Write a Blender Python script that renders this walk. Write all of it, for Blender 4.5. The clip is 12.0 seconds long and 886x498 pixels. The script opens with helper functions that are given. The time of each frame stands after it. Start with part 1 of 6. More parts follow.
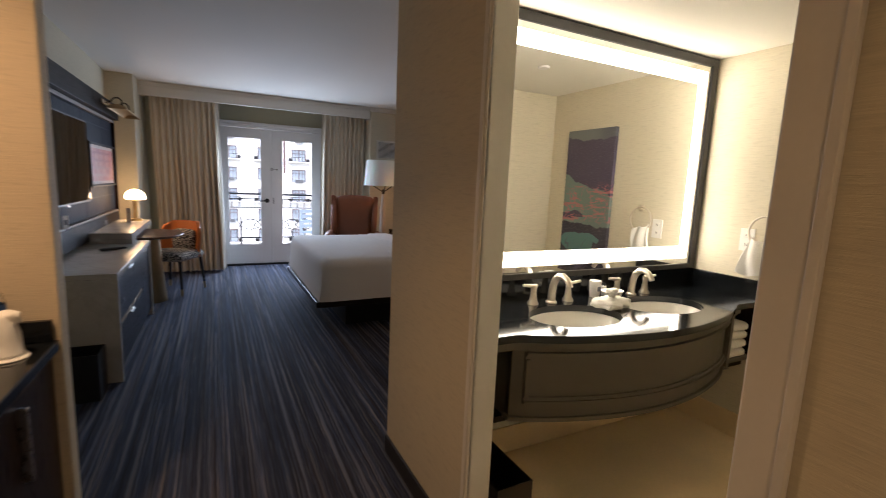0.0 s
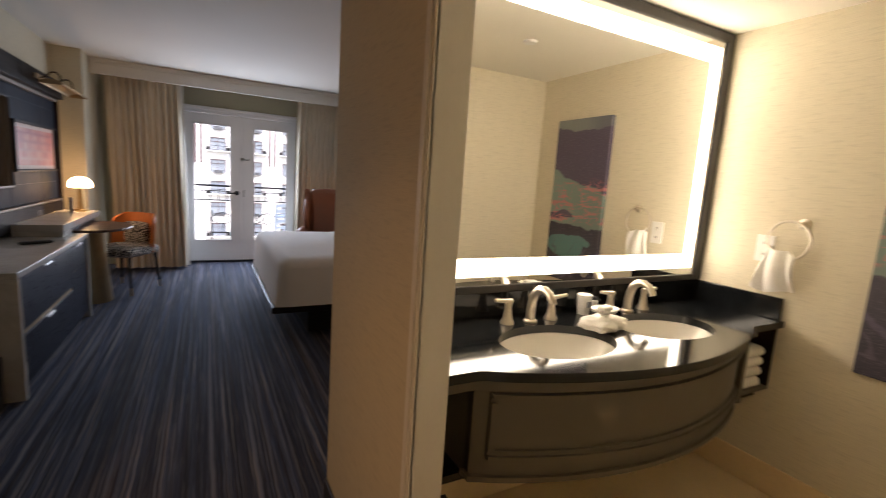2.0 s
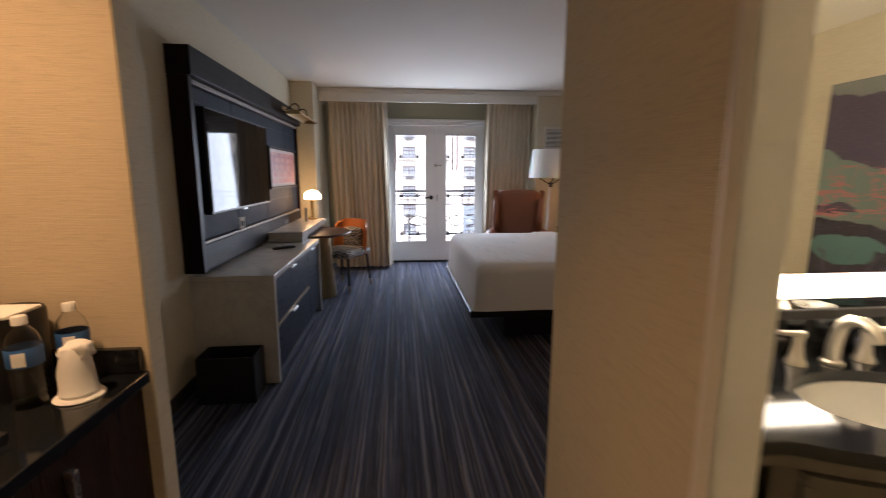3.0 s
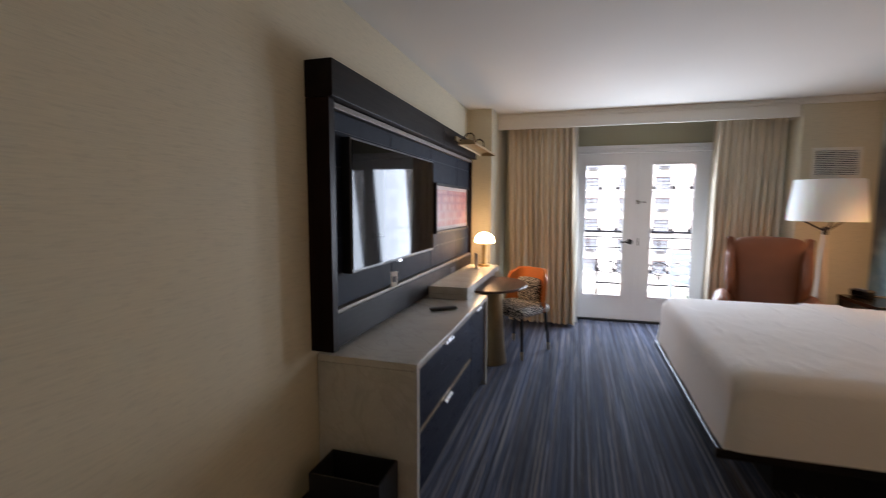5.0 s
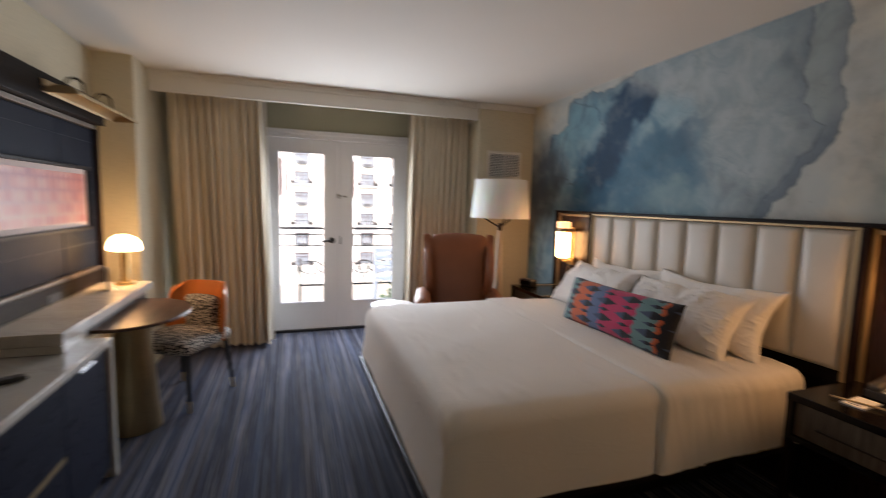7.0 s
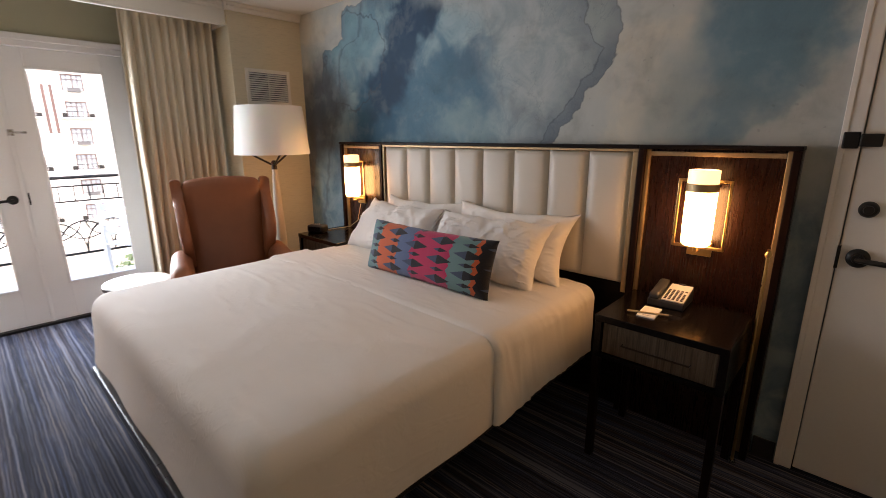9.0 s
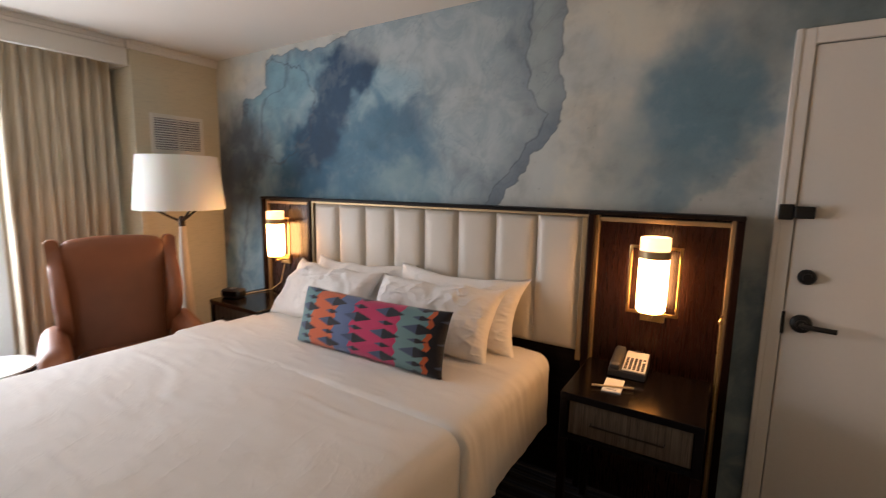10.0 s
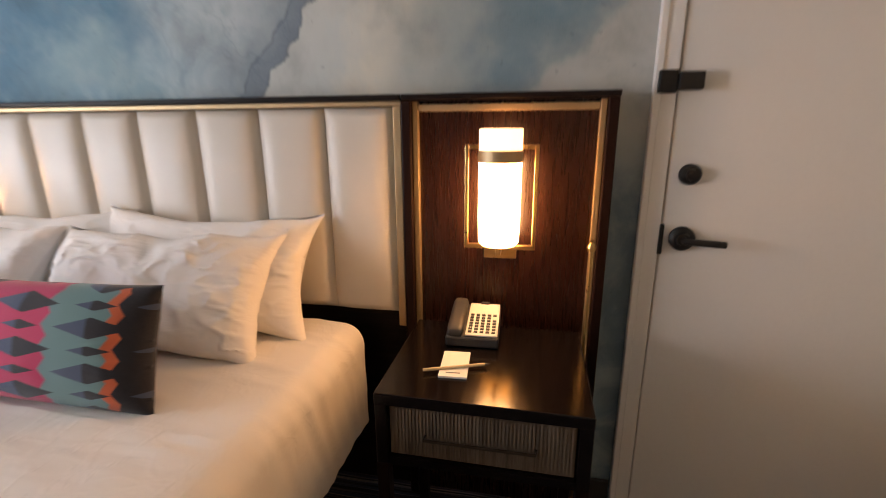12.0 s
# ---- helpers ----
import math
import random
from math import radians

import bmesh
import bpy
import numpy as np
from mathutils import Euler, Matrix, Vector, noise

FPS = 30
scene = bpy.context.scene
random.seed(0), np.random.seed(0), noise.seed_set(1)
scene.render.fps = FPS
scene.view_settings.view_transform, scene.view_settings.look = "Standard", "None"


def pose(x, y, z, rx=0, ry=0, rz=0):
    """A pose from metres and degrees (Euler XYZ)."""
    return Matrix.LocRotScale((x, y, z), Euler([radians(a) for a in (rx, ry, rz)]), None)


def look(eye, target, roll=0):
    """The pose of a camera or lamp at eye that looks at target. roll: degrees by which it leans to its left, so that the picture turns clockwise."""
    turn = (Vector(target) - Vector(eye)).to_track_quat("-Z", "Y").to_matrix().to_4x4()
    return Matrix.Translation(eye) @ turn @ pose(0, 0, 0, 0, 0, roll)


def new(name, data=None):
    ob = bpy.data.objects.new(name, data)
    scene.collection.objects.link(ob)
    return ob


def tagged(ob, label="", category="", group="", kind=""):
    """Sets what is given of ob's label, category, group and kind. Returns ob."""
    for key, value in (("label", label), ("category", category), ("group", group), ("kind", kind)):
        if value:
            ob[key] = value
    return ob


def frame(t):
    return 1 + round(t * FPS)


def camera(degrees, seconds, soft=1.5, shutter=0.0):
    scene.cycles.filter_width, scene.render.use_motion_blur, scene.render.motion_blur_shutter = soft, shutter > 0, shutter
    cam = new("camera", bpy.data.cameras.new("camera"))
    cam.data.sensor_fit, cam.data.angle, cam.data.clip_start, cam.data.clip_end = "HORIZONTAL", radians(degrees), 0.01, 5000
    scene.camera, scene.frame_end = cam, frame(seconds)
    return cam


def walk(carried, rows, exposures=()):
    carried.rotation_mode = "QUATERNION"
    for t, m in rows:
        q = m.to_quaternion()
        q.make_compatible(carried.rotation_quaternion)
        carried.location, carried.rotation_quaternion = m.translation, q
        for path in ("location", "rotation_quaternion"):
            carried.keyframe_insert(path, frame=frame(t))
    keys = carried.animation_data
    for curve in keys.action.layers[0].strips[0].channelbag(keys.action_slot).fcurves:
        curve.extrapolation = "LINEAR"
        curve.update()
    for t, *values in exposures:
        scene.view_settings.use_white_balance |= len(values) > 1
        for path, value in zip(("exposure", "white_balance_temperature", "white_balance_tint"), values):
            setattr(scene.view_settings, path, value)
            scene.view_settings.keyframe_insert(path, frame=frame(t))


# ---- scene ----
cam = camera(89.3, 12.0, soft=0.8, shutter=0.5)
PATH = [
    (0, (0.363, 1.579, 1.368), (1.264, 3.341, 1.081), 2.5),
    (0.5, (0.413, 1.722, 1.347), (1.503, 3.377, 1.070), 3.9),
    (1, (0.454, 1.847, 1.337), (1.658, 3.423, 1.077), 3.3),
    (1.5, (0.494, 1.871, 1.344), (1.649, 3.484, 1.087), 2.9),
    (2, (0.682, 1.887, 1.338), (1.616, 3.632, 1.046), 3.8),
    (2.5, (0.698, 1.938, 1.358), (1.256, 3.828, 1.028), 1.4),
    (3, (0.587, 2.132, 1.350), (0.780, 4.094, 1.020), 0.1),
    (4.8, (0.467, 3.046, 1.42), (0.037, 4.986, 1.189), 0.5),
    (5, (0.468, 3.141, 1.431), (-0.104, 5.047, 1.236), 0.2),
    (5.5, (0.524, 3.381, 1.471), (-0.284, 5.204, 1.317), 1.1),
    (6, (0.513, 3.57, 1.469), (-0.156, 5.45, 1.34), 1.6),
    (6.5, (0.486, 3.8, 1.435), (0.561, 5.795, 1.313), 1.3),
    (7, (0.651, 3.995, 1.432), (1.295, 5.878, 1.228), 1.5),
    (7.5, (0.775, 4.121, 1.395), (1.728, 5.843, 1.038), 2.1),
    (9.3, (0.835, 4.566, 1.44), (2.31, 5.835, 0.975), -0.1),
    (9.5, (0.841, 4.629, 1.43), (2.356, 5.861, 0.998), 0.3),
    (10, (0.91, 4.722, 1.498), (2.583, 5.781, 1.215), 0.9),
    (10.5, (0.969, 4.803, 1.495), (2.766, 5.653, 1.277), 0.2),
    (11, (1.155, 4.821, 1.444), (3.031, 5.474, 1.211), 0.7),
    (11.5, (1.413, 4.792, 1.363), (3.318, 5.304, 1.033), 0.3),
    (12, (1.711, 4.87, 1.29), (3.605, 5.262, 0.778), -0.3),
]
EXPOSURES = [(0, 2.5, 6000, 15), (2, 2.48, 6600, 18), (3, 2.6, 6500, 18), (5, 3.06, 6600, 16), (6, 3.08, 6850, 16), (7, 2.80, 7250, 17), (7.5, 2.82, 7350, 18), (9.5, 3.25, 7600, 19), (10, 3.33, 7550, 19), (10.5, 3.6, 7350, 19), (11.5, 3.84, 7250, 20), (12, 3.82, 7350, 20)]
walk(cam, [(t, look(eye, target, roll)) for t, eye, target, roll in PATH], EXPOSURES)

# ---- world, sun, large lights ----
world = bpy.data.worlds.new("sky")
scene.world = world
world.use_nodes = True
wt = world.node_tree
sky = wt.nodes.new("ShaderNodeTexSky")
sky.sky_type, sky.sun_disc = "NISHITA", False
sky.sun_elevation, sky.sun_rotation = radians(52), radians(200)
sky.air_density, sky.dust_density = 1.0, 2.0
wt.links.new(sky.outputs[0], wt.nodes["Background"].inputs[0])
wt.nodes["Background"].inputs[1].default_value = 0.15


def lamp(name, kind, m, energy, color, size=0.1, size_y=None, spread=180):
    data = bpy.data.lights.new(name, kind)
    data.energy, data.color = energy, color
    if kind == "AREA":
        data.size, data.spread = size, radians(spread)
        if size_y:
            data.shape, data.size_y = "RECTANGLE", size_y
    elif kind == "SUN":
        data.angle = radians(size)
    else:
        data.shadow_soft_size = size
    ob = new(name, data)
    ob.matrix_world = m
    return ob


lamp("sun", "SUN", look((-20, -55, 70), (0, 10, 0)), 0.55, (1.0, 0.96, 0.90), 0.5)
# skylight that comes in through the French doors
for pane_x in (0.772, 1.527):
    lamp("window_daylight", "AREA", look((pane_x, 8.83, 1.12), (pane_x, 4.83, 0.36)), 4.7, (0.70, 0.84, 1.0), 0.45, 1.58)

# ---- materials ----
WARM = (1.0, 0.50, 0.20)


class Nodes:
    """Short forms for a material's node tree."""

    def __init__(self, name):
        self.mat = bpy.data.materials.new(name)
        self.mat.use_nodes = True
        self.t = self.mat.node_tree
        self.bsdf = self.t.nodes["Principled BSDF"]
        self.coord = self.n("ShaderNodeTexCoord").outputs["Object"]

    def n(self, kind, **props):
        node = self.t.nodes.new(kind)
        for k, v in props.items():
            if k == "operation":
                node.operation = v
            elif k == "blend_type":
                node.blend_type = v
            elif k == "data_type":
                node.data_type = v
        return node

    def put(self, a, socket):
        if isinstance(a, bpy.types.NodeSocket):
            self.t.links.new(a, socket)
        elif a is not None:
            socket.default_value = a

    def math(self, op, a, b=None, c=None):
        m = self.n("ShaderNodeMath", operation=op)
        for i, v in enumerate((a, b, c)):
            self.put(v, m.inputs[i])
        return m.outputs[0]

    def xyz(self, v=None):
        s = self.n("ShaderNodeSeparateXYZ")
        self.put(v or self.coord, s.inputs[0])
        return s.outputs

    def vec(self, x, y, z):
        c = self.n("ShaderNodeCombineXYZ")
        for i, v in enumerate((x, y, z)):
            self.put(v, c.inputs[i])
        return c.outputs[0]

    def scaled(self, sx, sy, sz):
        m = self.n("ShaderNodeMapping")
        self.put(self.coord, m.inputs[0])
        m.inputs["Scale"].default_value = (sx, sy, sz)
        return m.outputs[0]

    def noise(self, scale, detail=3.0, rough=0.55, vector=None, distort=0.0):
        m = self.n("ShaderNodeTexNoise")
        self.put(vector or self.coord, m.inputs["Vector"])
        m.inputs["Scale"].default_value = scale
        m.inputs["Detail"].default_value = detail
        m.inputs["Roughness"].default_value = rough
        m.inputs["Distortion"].default_value = distort
        return m.outputs["Fac"]

    def noise_color(self, scale, detail=3.0, vector=None):
        m = self.n("ShaderNodeTexNoise")
        self.put(vector or self.coord, m.inputs["Vector"])
        m.inputs["Scale"].default_value = scale
        m.inputs["Detail"].default_value = detail
        return m.outputs["Color"]

    def ramp(self, fac, stops, mode="LINEAR"):
        r = self.n("ShaderNodeValToRGB")
        r.color_ramp.interpolation = mode
        e = r.color_ramp.elements
        while len(e) < len(stops):
            e.new(0.5)
        for el, (p, c) in zip(e, stops):
            el.position = p
            el.color = (*c, 1) if not isinstance(c, (int, float)) else (c, c, c, 1)
        self.put(fac, r.inputs[0])
        return r.outputs[0]

    def mix(self, fac, a, b, blend="MIX"):
        m = self.n("ShaderNodeMix", data_type="RGBA", blend_type=blend)
        self.put(fac, m.inputs[0])
        for v, i in ((a, 6), (b, 7)):
            self.put((*v, 1) if isinstance(v, tuple) else v, m.inputs[i])
        return m.outputs[2]

    def smooth(self, v, lo, hi, a=0.0, b=1.0):
        m = self.n("ShaderNodeMapRange")
        m.interpolation_type = "SMOOTHSTEP"
        for i, x in enumerate((v, lo, hi, a, b)):
            self.put(x, m.inputs[i])
        return m.outputs[0]

    def done(self, color=None, rough=0.5, metal=0.0, bump=None, height=0.001, strength=1.0, coat=0.0, sheen=0.0):
        b = self.bsdf
        if color is not None:
            self.put((*color, 1) if isinstance(color, tuple) else color, b.inputs["Base Color"])
        self.put(rough, b.inputs["Roughness"])
        self.put(metal, b.inputs["Metallic"])
        b.inputs["Coat Weight"].default_value = coat
        b.inputs["Coat Roughness"].default_value = 0.12
        b.inputs["Sheen Weight"].default_value = sheen
        if bump is not None:
            m = self.n("ShaderNodeBump")
            m.inputs["Distance"].default_value = height
            m.inputs["Strength"].default_value = strength
            self.put(bump, m.inputs["Height"])
            self.t.links.new(m.outputs[0], b.inputs["Normal"])
        return self.mat


def paint(name, color, rough=0.5, vary=0.12, scale=3.0, grain=120.0, height=0.0006, metal=0.0, coat=0.0, sheen=0.0):
    """A plain surface with blotches at a large scale and fine grain."""
    k = Nodes(name)
    dark = tuple(c * (1 - vary) for c in color)
    light = tuple(min(1, c * (1 + vary * 0.6)) for c in color)
    col = k.mix(k.noise(scale, 4), dark, light)
    fine = k.noise(grain, 2)
    col = k.mix(k.smooth(fine, 0.35, 0.75, 0.0, 0.35), col, dark)
    r = k.math("MULTIPLY_ADD", k.noise(scale * 2.3, 3), 0.16, rough - 0.08)
    return k.done(col, r, metal, fine, height, 0.6, coat, sheen)


def glow(name, color, strength):
    k = Nodes(name)
    k.bsdf.inputs["Base Color"].default_value = (0.85, 0.83, 0.8, 1)
    k.bsdf.inputs["Emission Color"].default_value = (*color, 1)
    k.bsdf.inputs["Emission Strength"].default_value = strength
    k.bsdf.inputs["Roughness"].default_value = 0.35
    return k.mat


def wallpaper(name, color):
    """Grasscloth: fine level threads with slubs."""
    k = Nodes(name)
    threads = k.noise(1.0, 4, 0.7, k.scaled(9, 9, 420))
    slubs = k.noise(1.0, 3, 0.6, k.scaled(14, 14, 110))
    big = k.noise(1.6, 3)
    col = k.mix(threads, tuple(c * 0.78 for c in color), tuple(min(1, c * 1.14) for c in color))
    col = k.mix(k.smooth(slubs, 0.50, 0.72, 0, 0.55), col, tuple(c * 0.78 for c in color))
    col = k.mix(k.math("MULTIPLY", big, 0.14), col, tuple(c * 0.75 for c in color))
    return k.done(col, 0.78, 0, k.math("ADD", threads, slubs), 0.0012, 0.45)


def wood(name, dark, light, along="y", rough=0.35, scale=1.0, coat=0.0, gloss=0.18):
    k = Nodes(name)
    s = {"x": (1.2, 22, 22), "y": (22, 1.2, 22), "z": (22, 22, 1.2)}[along]
    v = k.scaled(*[c * scale for c in s])
    g = k.noise(1.0, 5, 0.62, v, 0.6)
    f = k.noise(6.0, 3, 0.6, v)
    col = k.mix(k.smooth(g, 0.25, 0.75), dark, light)
    col = k.mix(k.smooth(f, 0.5, 0.8, 0, 0.5), col, dark)
    k.bsdf.inputs["Specular IOR Level"].default_value = gloss
    return k.done(col, k.math("MULTIPLY_ADD", f, 0.2, rough - 0.1), 0, f, 0.0003, 0.3, coat)


def fabric(name, color, vary=0.15, weave=900.0, rough=0.9, height=0.0005, sheen=0.0):
    k = Nodes(name)
    w = k.noise(1.0, 1, 0.5, k.scaled(weave, weave, weave))
    big = k.noise(5.0, 4)
    col = k.mix(big, tuple(c * (1 - vary) for c in color), tuple(min(1, c * (1 + vary * 0.4)) for c in color))
    col = k.mix(k.smooth(w, 0.4, 0.7, 0, 0.25), col, tuple(c * 0.7 for c in color))
    return k.done(col, rough, 0, w, height, 0.5, 0, sheen)


def linen(name, color):
    """Smooth bed linen: fine weave, faint tone and soft, wandering press creases."""
    k = Nodes(name)
    weave = k.noise(1.0, 1, 0.5, k.scaled(700, 700, 700))
    big = k.noise(3.0, 4)
    col = k.mix(big, tuple(c * 0.95 for c in color), tuple(min(1, c * 1.02) for c in color))
    a = k.math("ABSOLUTE", k.math("SUBTRACT", k.noise(1.0, 4, 0.55, k.scaled(3.2, 7.0, 5.0), 0.7), 0.5))
    b = k.math("ABSOLUTE", k.math("SUBTRACT", k.noise(1.0, 3, 0.55, k.scaled(11.0, 8.0, 9.0), 0.5), 0.5))
    mask = k.smooth(k.noise(1.7, 2), 0.42, 0.62)
    crease = k.math("ADD", k.smooth(a, 0.05, 0.0), k.math("MULTIPLY", k.smooth(b, 0.07, 0.0), k.math("MULTIPLY", mask, 0.5)))
    return k.done(col, 0.88, 0, k.math("ADD", crease, k.math("MULTIPLY", weave, 0.10)), 0.004, 0.13)


def carpet_material():
    k = Nodes("striped_carpet")
    x, y, z = k.xyz()
    wob = k.math("MULTIPLY", k.math("SUBTRACT", k.noise(7.0, 2), 0.5), 0.012)
    xs = k.math("ADD", x, wob)
    broad = k.noise(1.0, 2, 0.6, k.vec(k.math("MULTIPLY", xs, 9), k.math("MULTIPLY", y, 0.12), 0.3))
    fine = k.noise(1.0, 3, 0.75, k.vec(k.math("MULTIPLY", xs, 105), k.math("MULTIPLY", y, 0.6), 1.7))
    dash = k.noise(1.0, 2, 0.6, k.vec(k.math("MULTIPLY", xs, 150), k.math("MULTIPLY", y, 3.5), 5.1))
    hue = k.noise(1.0, 2, 0.5, k.vec(k.math("MULTIPLY", xs, 36), k.math("MULTIPLY", y, 0.25), 9.2))
    col = k.ramp(fine, [(0.38, (0.008, 0.009, 0.014)), (0.45, (0.020, 0.023, 0.036)), (0.49, (0.043, 0.057, 0.104)),
                        (0.525, (0.024, 0.022, 0.024)), (0.56, (0.078, 0.098, 0.168)), (0.66, (0.30, 0.255, 0.215))])
    col = k.mix(k.smooth(hue, 0.54, 0.68, 0, 0.5), col, (0.058, 0.036, 0.026))
    col = k.mix(k.smooth(hue, 0.44, 0.34, 0, 0.5), col, (0.038, 0.057, 0.112))
    col = k.mix(k.smooth(broad, 0.42, 0.56, 0.45, 0), col, (0.014, 0.015, 0.022))
    col = k.mix(k.smooth(dash, 0.59, 0.66, 0, 0.6), col, (0.10, 0.095, 0.10))
    line = k.noise(1.0, 1, 0.5, k.vec(k.math("MULTIPLY", xs, 52), k.math("MULTIPLY", y, 0.3), 3.3))
    col = k.mix(k.smooth(line, 0.60, 0.70, 0, 0.6), col, (0.190, 0.195, 0.235))
    k.bsdf.inputs["Specular IOR Level"].default_value = 0.17
    pile = k.noise(1.0, 2, 0.6, k.scaled(420, 420, 420))
    return k.done(col, 0.85, 0, k.math("ADD", pile, k.math("MULTIPLY", fine, 0.6)), 0.004, 0.7)


def quartz_material():
    k = Nodes("veined_quartz")
    warp = k.noise(3.0, 5, 0.6, None, 1.4)
    veins = k.math("ABSOLUTE", k.math("SUBTRACT", k.noise(2.2, 6, 0.6, None, 2.2), 0.5))
    col = k.mix(warp, (0.42, 0.40, 0.36), (0.62, 0.60, 0.55))
    col = k.mix(k.smooth(veins, 0.0, 0.05, 0.22, 0), col, (0.32, 0.29, 0.25))
    col = k.mix(k.smooth(k.noise(90, 2), 0.55, 0.75, 0, 0.25), col, (0.70, 0.69, 0.66))
    return k.done(col, 0.24, 0, k.noise(60, 2), 0.0002, 0.2)


def granite_material():
    k = Nodes("black_granite")
    n1, n2 = k.noise(160, 3), k.noise(45, 4)
    col = k.ramp(n1, [(0.4, (0.005, 0.006, 0.008)), (0.68, (0.012, 0.014, 0.016)), (0.80, (0.04, 0.044, 0.048))])
    col = k.mix(k.smooth(n2, 0.6, 0.75, 0, 0.2), col, (0.016, 0.02, 0.024))
    return k.done(col, 0.09)


def mural_material():
    """Watercolour wash: soft pools of blue and teal with hard, ragged edges."""
    k = Nodes("watercolour_mural")
    x, y, z = k.xyz()
    c1 = k.n("ShaderNodeSeparateXYZ")
    k.put(k.noise_color(2.4, 4), c1.inputs[0])
    c2 = k.n("ShaderNodeSeparateXYZ")
    k.put(k.noise_color(9.0, 9), c2.inputs[0])

    def warped(base, i):
        a = k.math("MULTIPLY", k.math("SUBTRACT", c1.outputs[i], 0.5), 0.15)
        b = k.math("MULTIPLY", k.math("SUBTRACT", c2.outputs[i], 0.5), 0.115)
        return k.math("ADD", base, k.math("ADD", a, b))

    py, pz = warped(y, 0), warped(z, 1)
    # the pools wander further than the borders
    wy = k.math("MULTIPLY_ADD", k.math("SUBTRACT", c1.outputs[2], 0.5), 0.42, k.math("MULTIPLY_ADD", k.math("SUBTRACT", c2.outputs[2], 0.5), 0.20, y))
    wz = k.math("MULTIPLY_ADD", k.math("SUBTRACT", c1.outputs[0], 0.5), 0.36, k.math("MULTIPLY_ADD", k.math("SUBTRACT", c2.outputs[1], 0.5), 0.20, z))

    def pool(cy, cz, ry, rz, lean=0.0):
        dz = k.math("SUBTRACT", wz, cz)
        dy = k.math("SUBTRACT", k.math("SUBTRACT", wy, cy), k.math("MULTIPLY", dz, lean))
        return k.math("SQRT", k.math("ADD", k.math("POWER", k.math("ABSOLUTE", k.math("DIVIDE", dy, ry)), 2.0), k.math("POWER", k.math("ABSOLUTE", k.math("DIVIDE", dz, rz)), 2.0)))

    def stain(col, p, colour, lo=1.25, hi=0.45, amount=1.0):
        return k.mix(k.smooth(p, lo, hi, 0, amount), col, colour)

    def line(col, d, width, amount, colour):
        return k.mix(k.smooth(k.math("ABSOLUTE", d), width, 0.0, 0, amount), col, colour)

    cloud, wisps = k.noise(1.7, 6, 0.6, None, 0.4), k.noise(4.6, 7, 0.62, None, 0.8)
    navy, ink, grey = (0.006, 0.055, 0.120), (0.035, 0.050, 0.085), (0.44, 0.495, 0.505)
    # paper, paler and warmer towards the top
    col = k.mix(k.smooth(cloud, 0.40, 0.62), (0.63, 0.605, 0.52), (0.49, 0.53, 0.515))
    # large wash between two ragged borders
    below = k.math("MAXIMUM", k.math("SUBTRACT", 1.83, pz), 0.0)
    above = k.math("MINIMUM", k.math("MAXIMUM", k.math("SUBTRACT", pz, 1.86), 0.0), 0.12)
    outer = k.math("SUBTRACT", py, k.math("MULTIPLY_ADD", below, 0.72, 5.468))
    inner = k.math("SUBTRACT", k.math("SUBTRACT", py, k.math("MULTIPLY_ADD", k.math("MAXIMUM", k.math("SUBTRACT", 1.86, pz), 0.0), 0.72, 5.535)), k.math("MULTIPLY", above, 0.95))
    left = k.math("SUBTRACT", k.math("ADD", k.smooth(pz, 2.20, 2.12, 7.71, 7.98), k.math("MULTIPLY", k.math("MAXIMUM", k.math("SUBTRACT", 2.10, pz), 0.0), 0.28)), py)
    top = k.math("SUBTRACT", k.math("MULTIPLY_ADD", k.math("MAXIMUM", k.math("SUBTRACT", 6.9, py), 0.0), 0.9, 2.40), pz)
    edge = k.math("MINIMUM", k.math("MINIMUM", outer, left), top)
    wash = k.mix(k.smooth(wisps, 0.36, 0.64), (0.125, 0.265, 0.35), (0.27, 0.42, 0.48))
    wash = stain(wash, pool(7.60, 2.20, 0.34, 0.30), (0.17, 0.36, 0.45), 1.2, 0.4, 0.8)
    wash = stain(wash, pool(7.75, 1.55, 0.20, 0.30), (0.20, 0.34, 0.42), 1.2, 0.4, 0.7)
    wash = stain(wash, pool(6.62, 1.66, 0.50, 0.30, -0.3), (0.045, 0.160, 0.250), 1.2, 0.65, 0.9)
    wash = stain(wash, pool(6.45, 1.50, 0.34, 0.14), (0.20, 0.33, 0.37), 1.25, 0.3, 0.85)
    wash = stain(wash, pool(7.30, 1.62, 0.34, 0.40, -0.4), (0.026, 0.130, 0.230), 1.2, 0.65)
    wash = stain(wash, pool(6.35, 1.88, 0.18, 0.16), (0.055, 0.140, 0.215), 1.15, 0.5, 0.8)
    wash = stain(wash, pool(7.05, 1.98, 0.27, 0.43, -0.62), navy, 1.18, 0.72, 0.95)
    wash = stain(wash, pool(6.84, 2.19, 0.20, 0.17), navy, 1.15, 0.75)
    pale = k.math("MAXIMUM", k.math("SUBTRACT", k.math("MULTIPLY_ADD", k.math("SUBTRACT", pz, 1.6), 0.25, 6.12), py), k.math("SUBTRACT", k.math("SUBTRACT", 6.9, py), k.math("MULTIPLY", k.math("SUBTRACT", 2.38, pz), 2.4)))
    wash = k.mix(k.smooth(pale, -0.20, 0.14, 0, 0.80), wash, k.mix(k.smooth(wisps, 0.35, 0.65), (0.31, 0.385, 0.41), grey))
    wash = line(wash, pale, 0.012, 0.10, ink)
    wash = k.mix(k.smooth(inner, 0.22, 0.0, 0, 0.6), wash, (0.165, 0.225, 0.265))
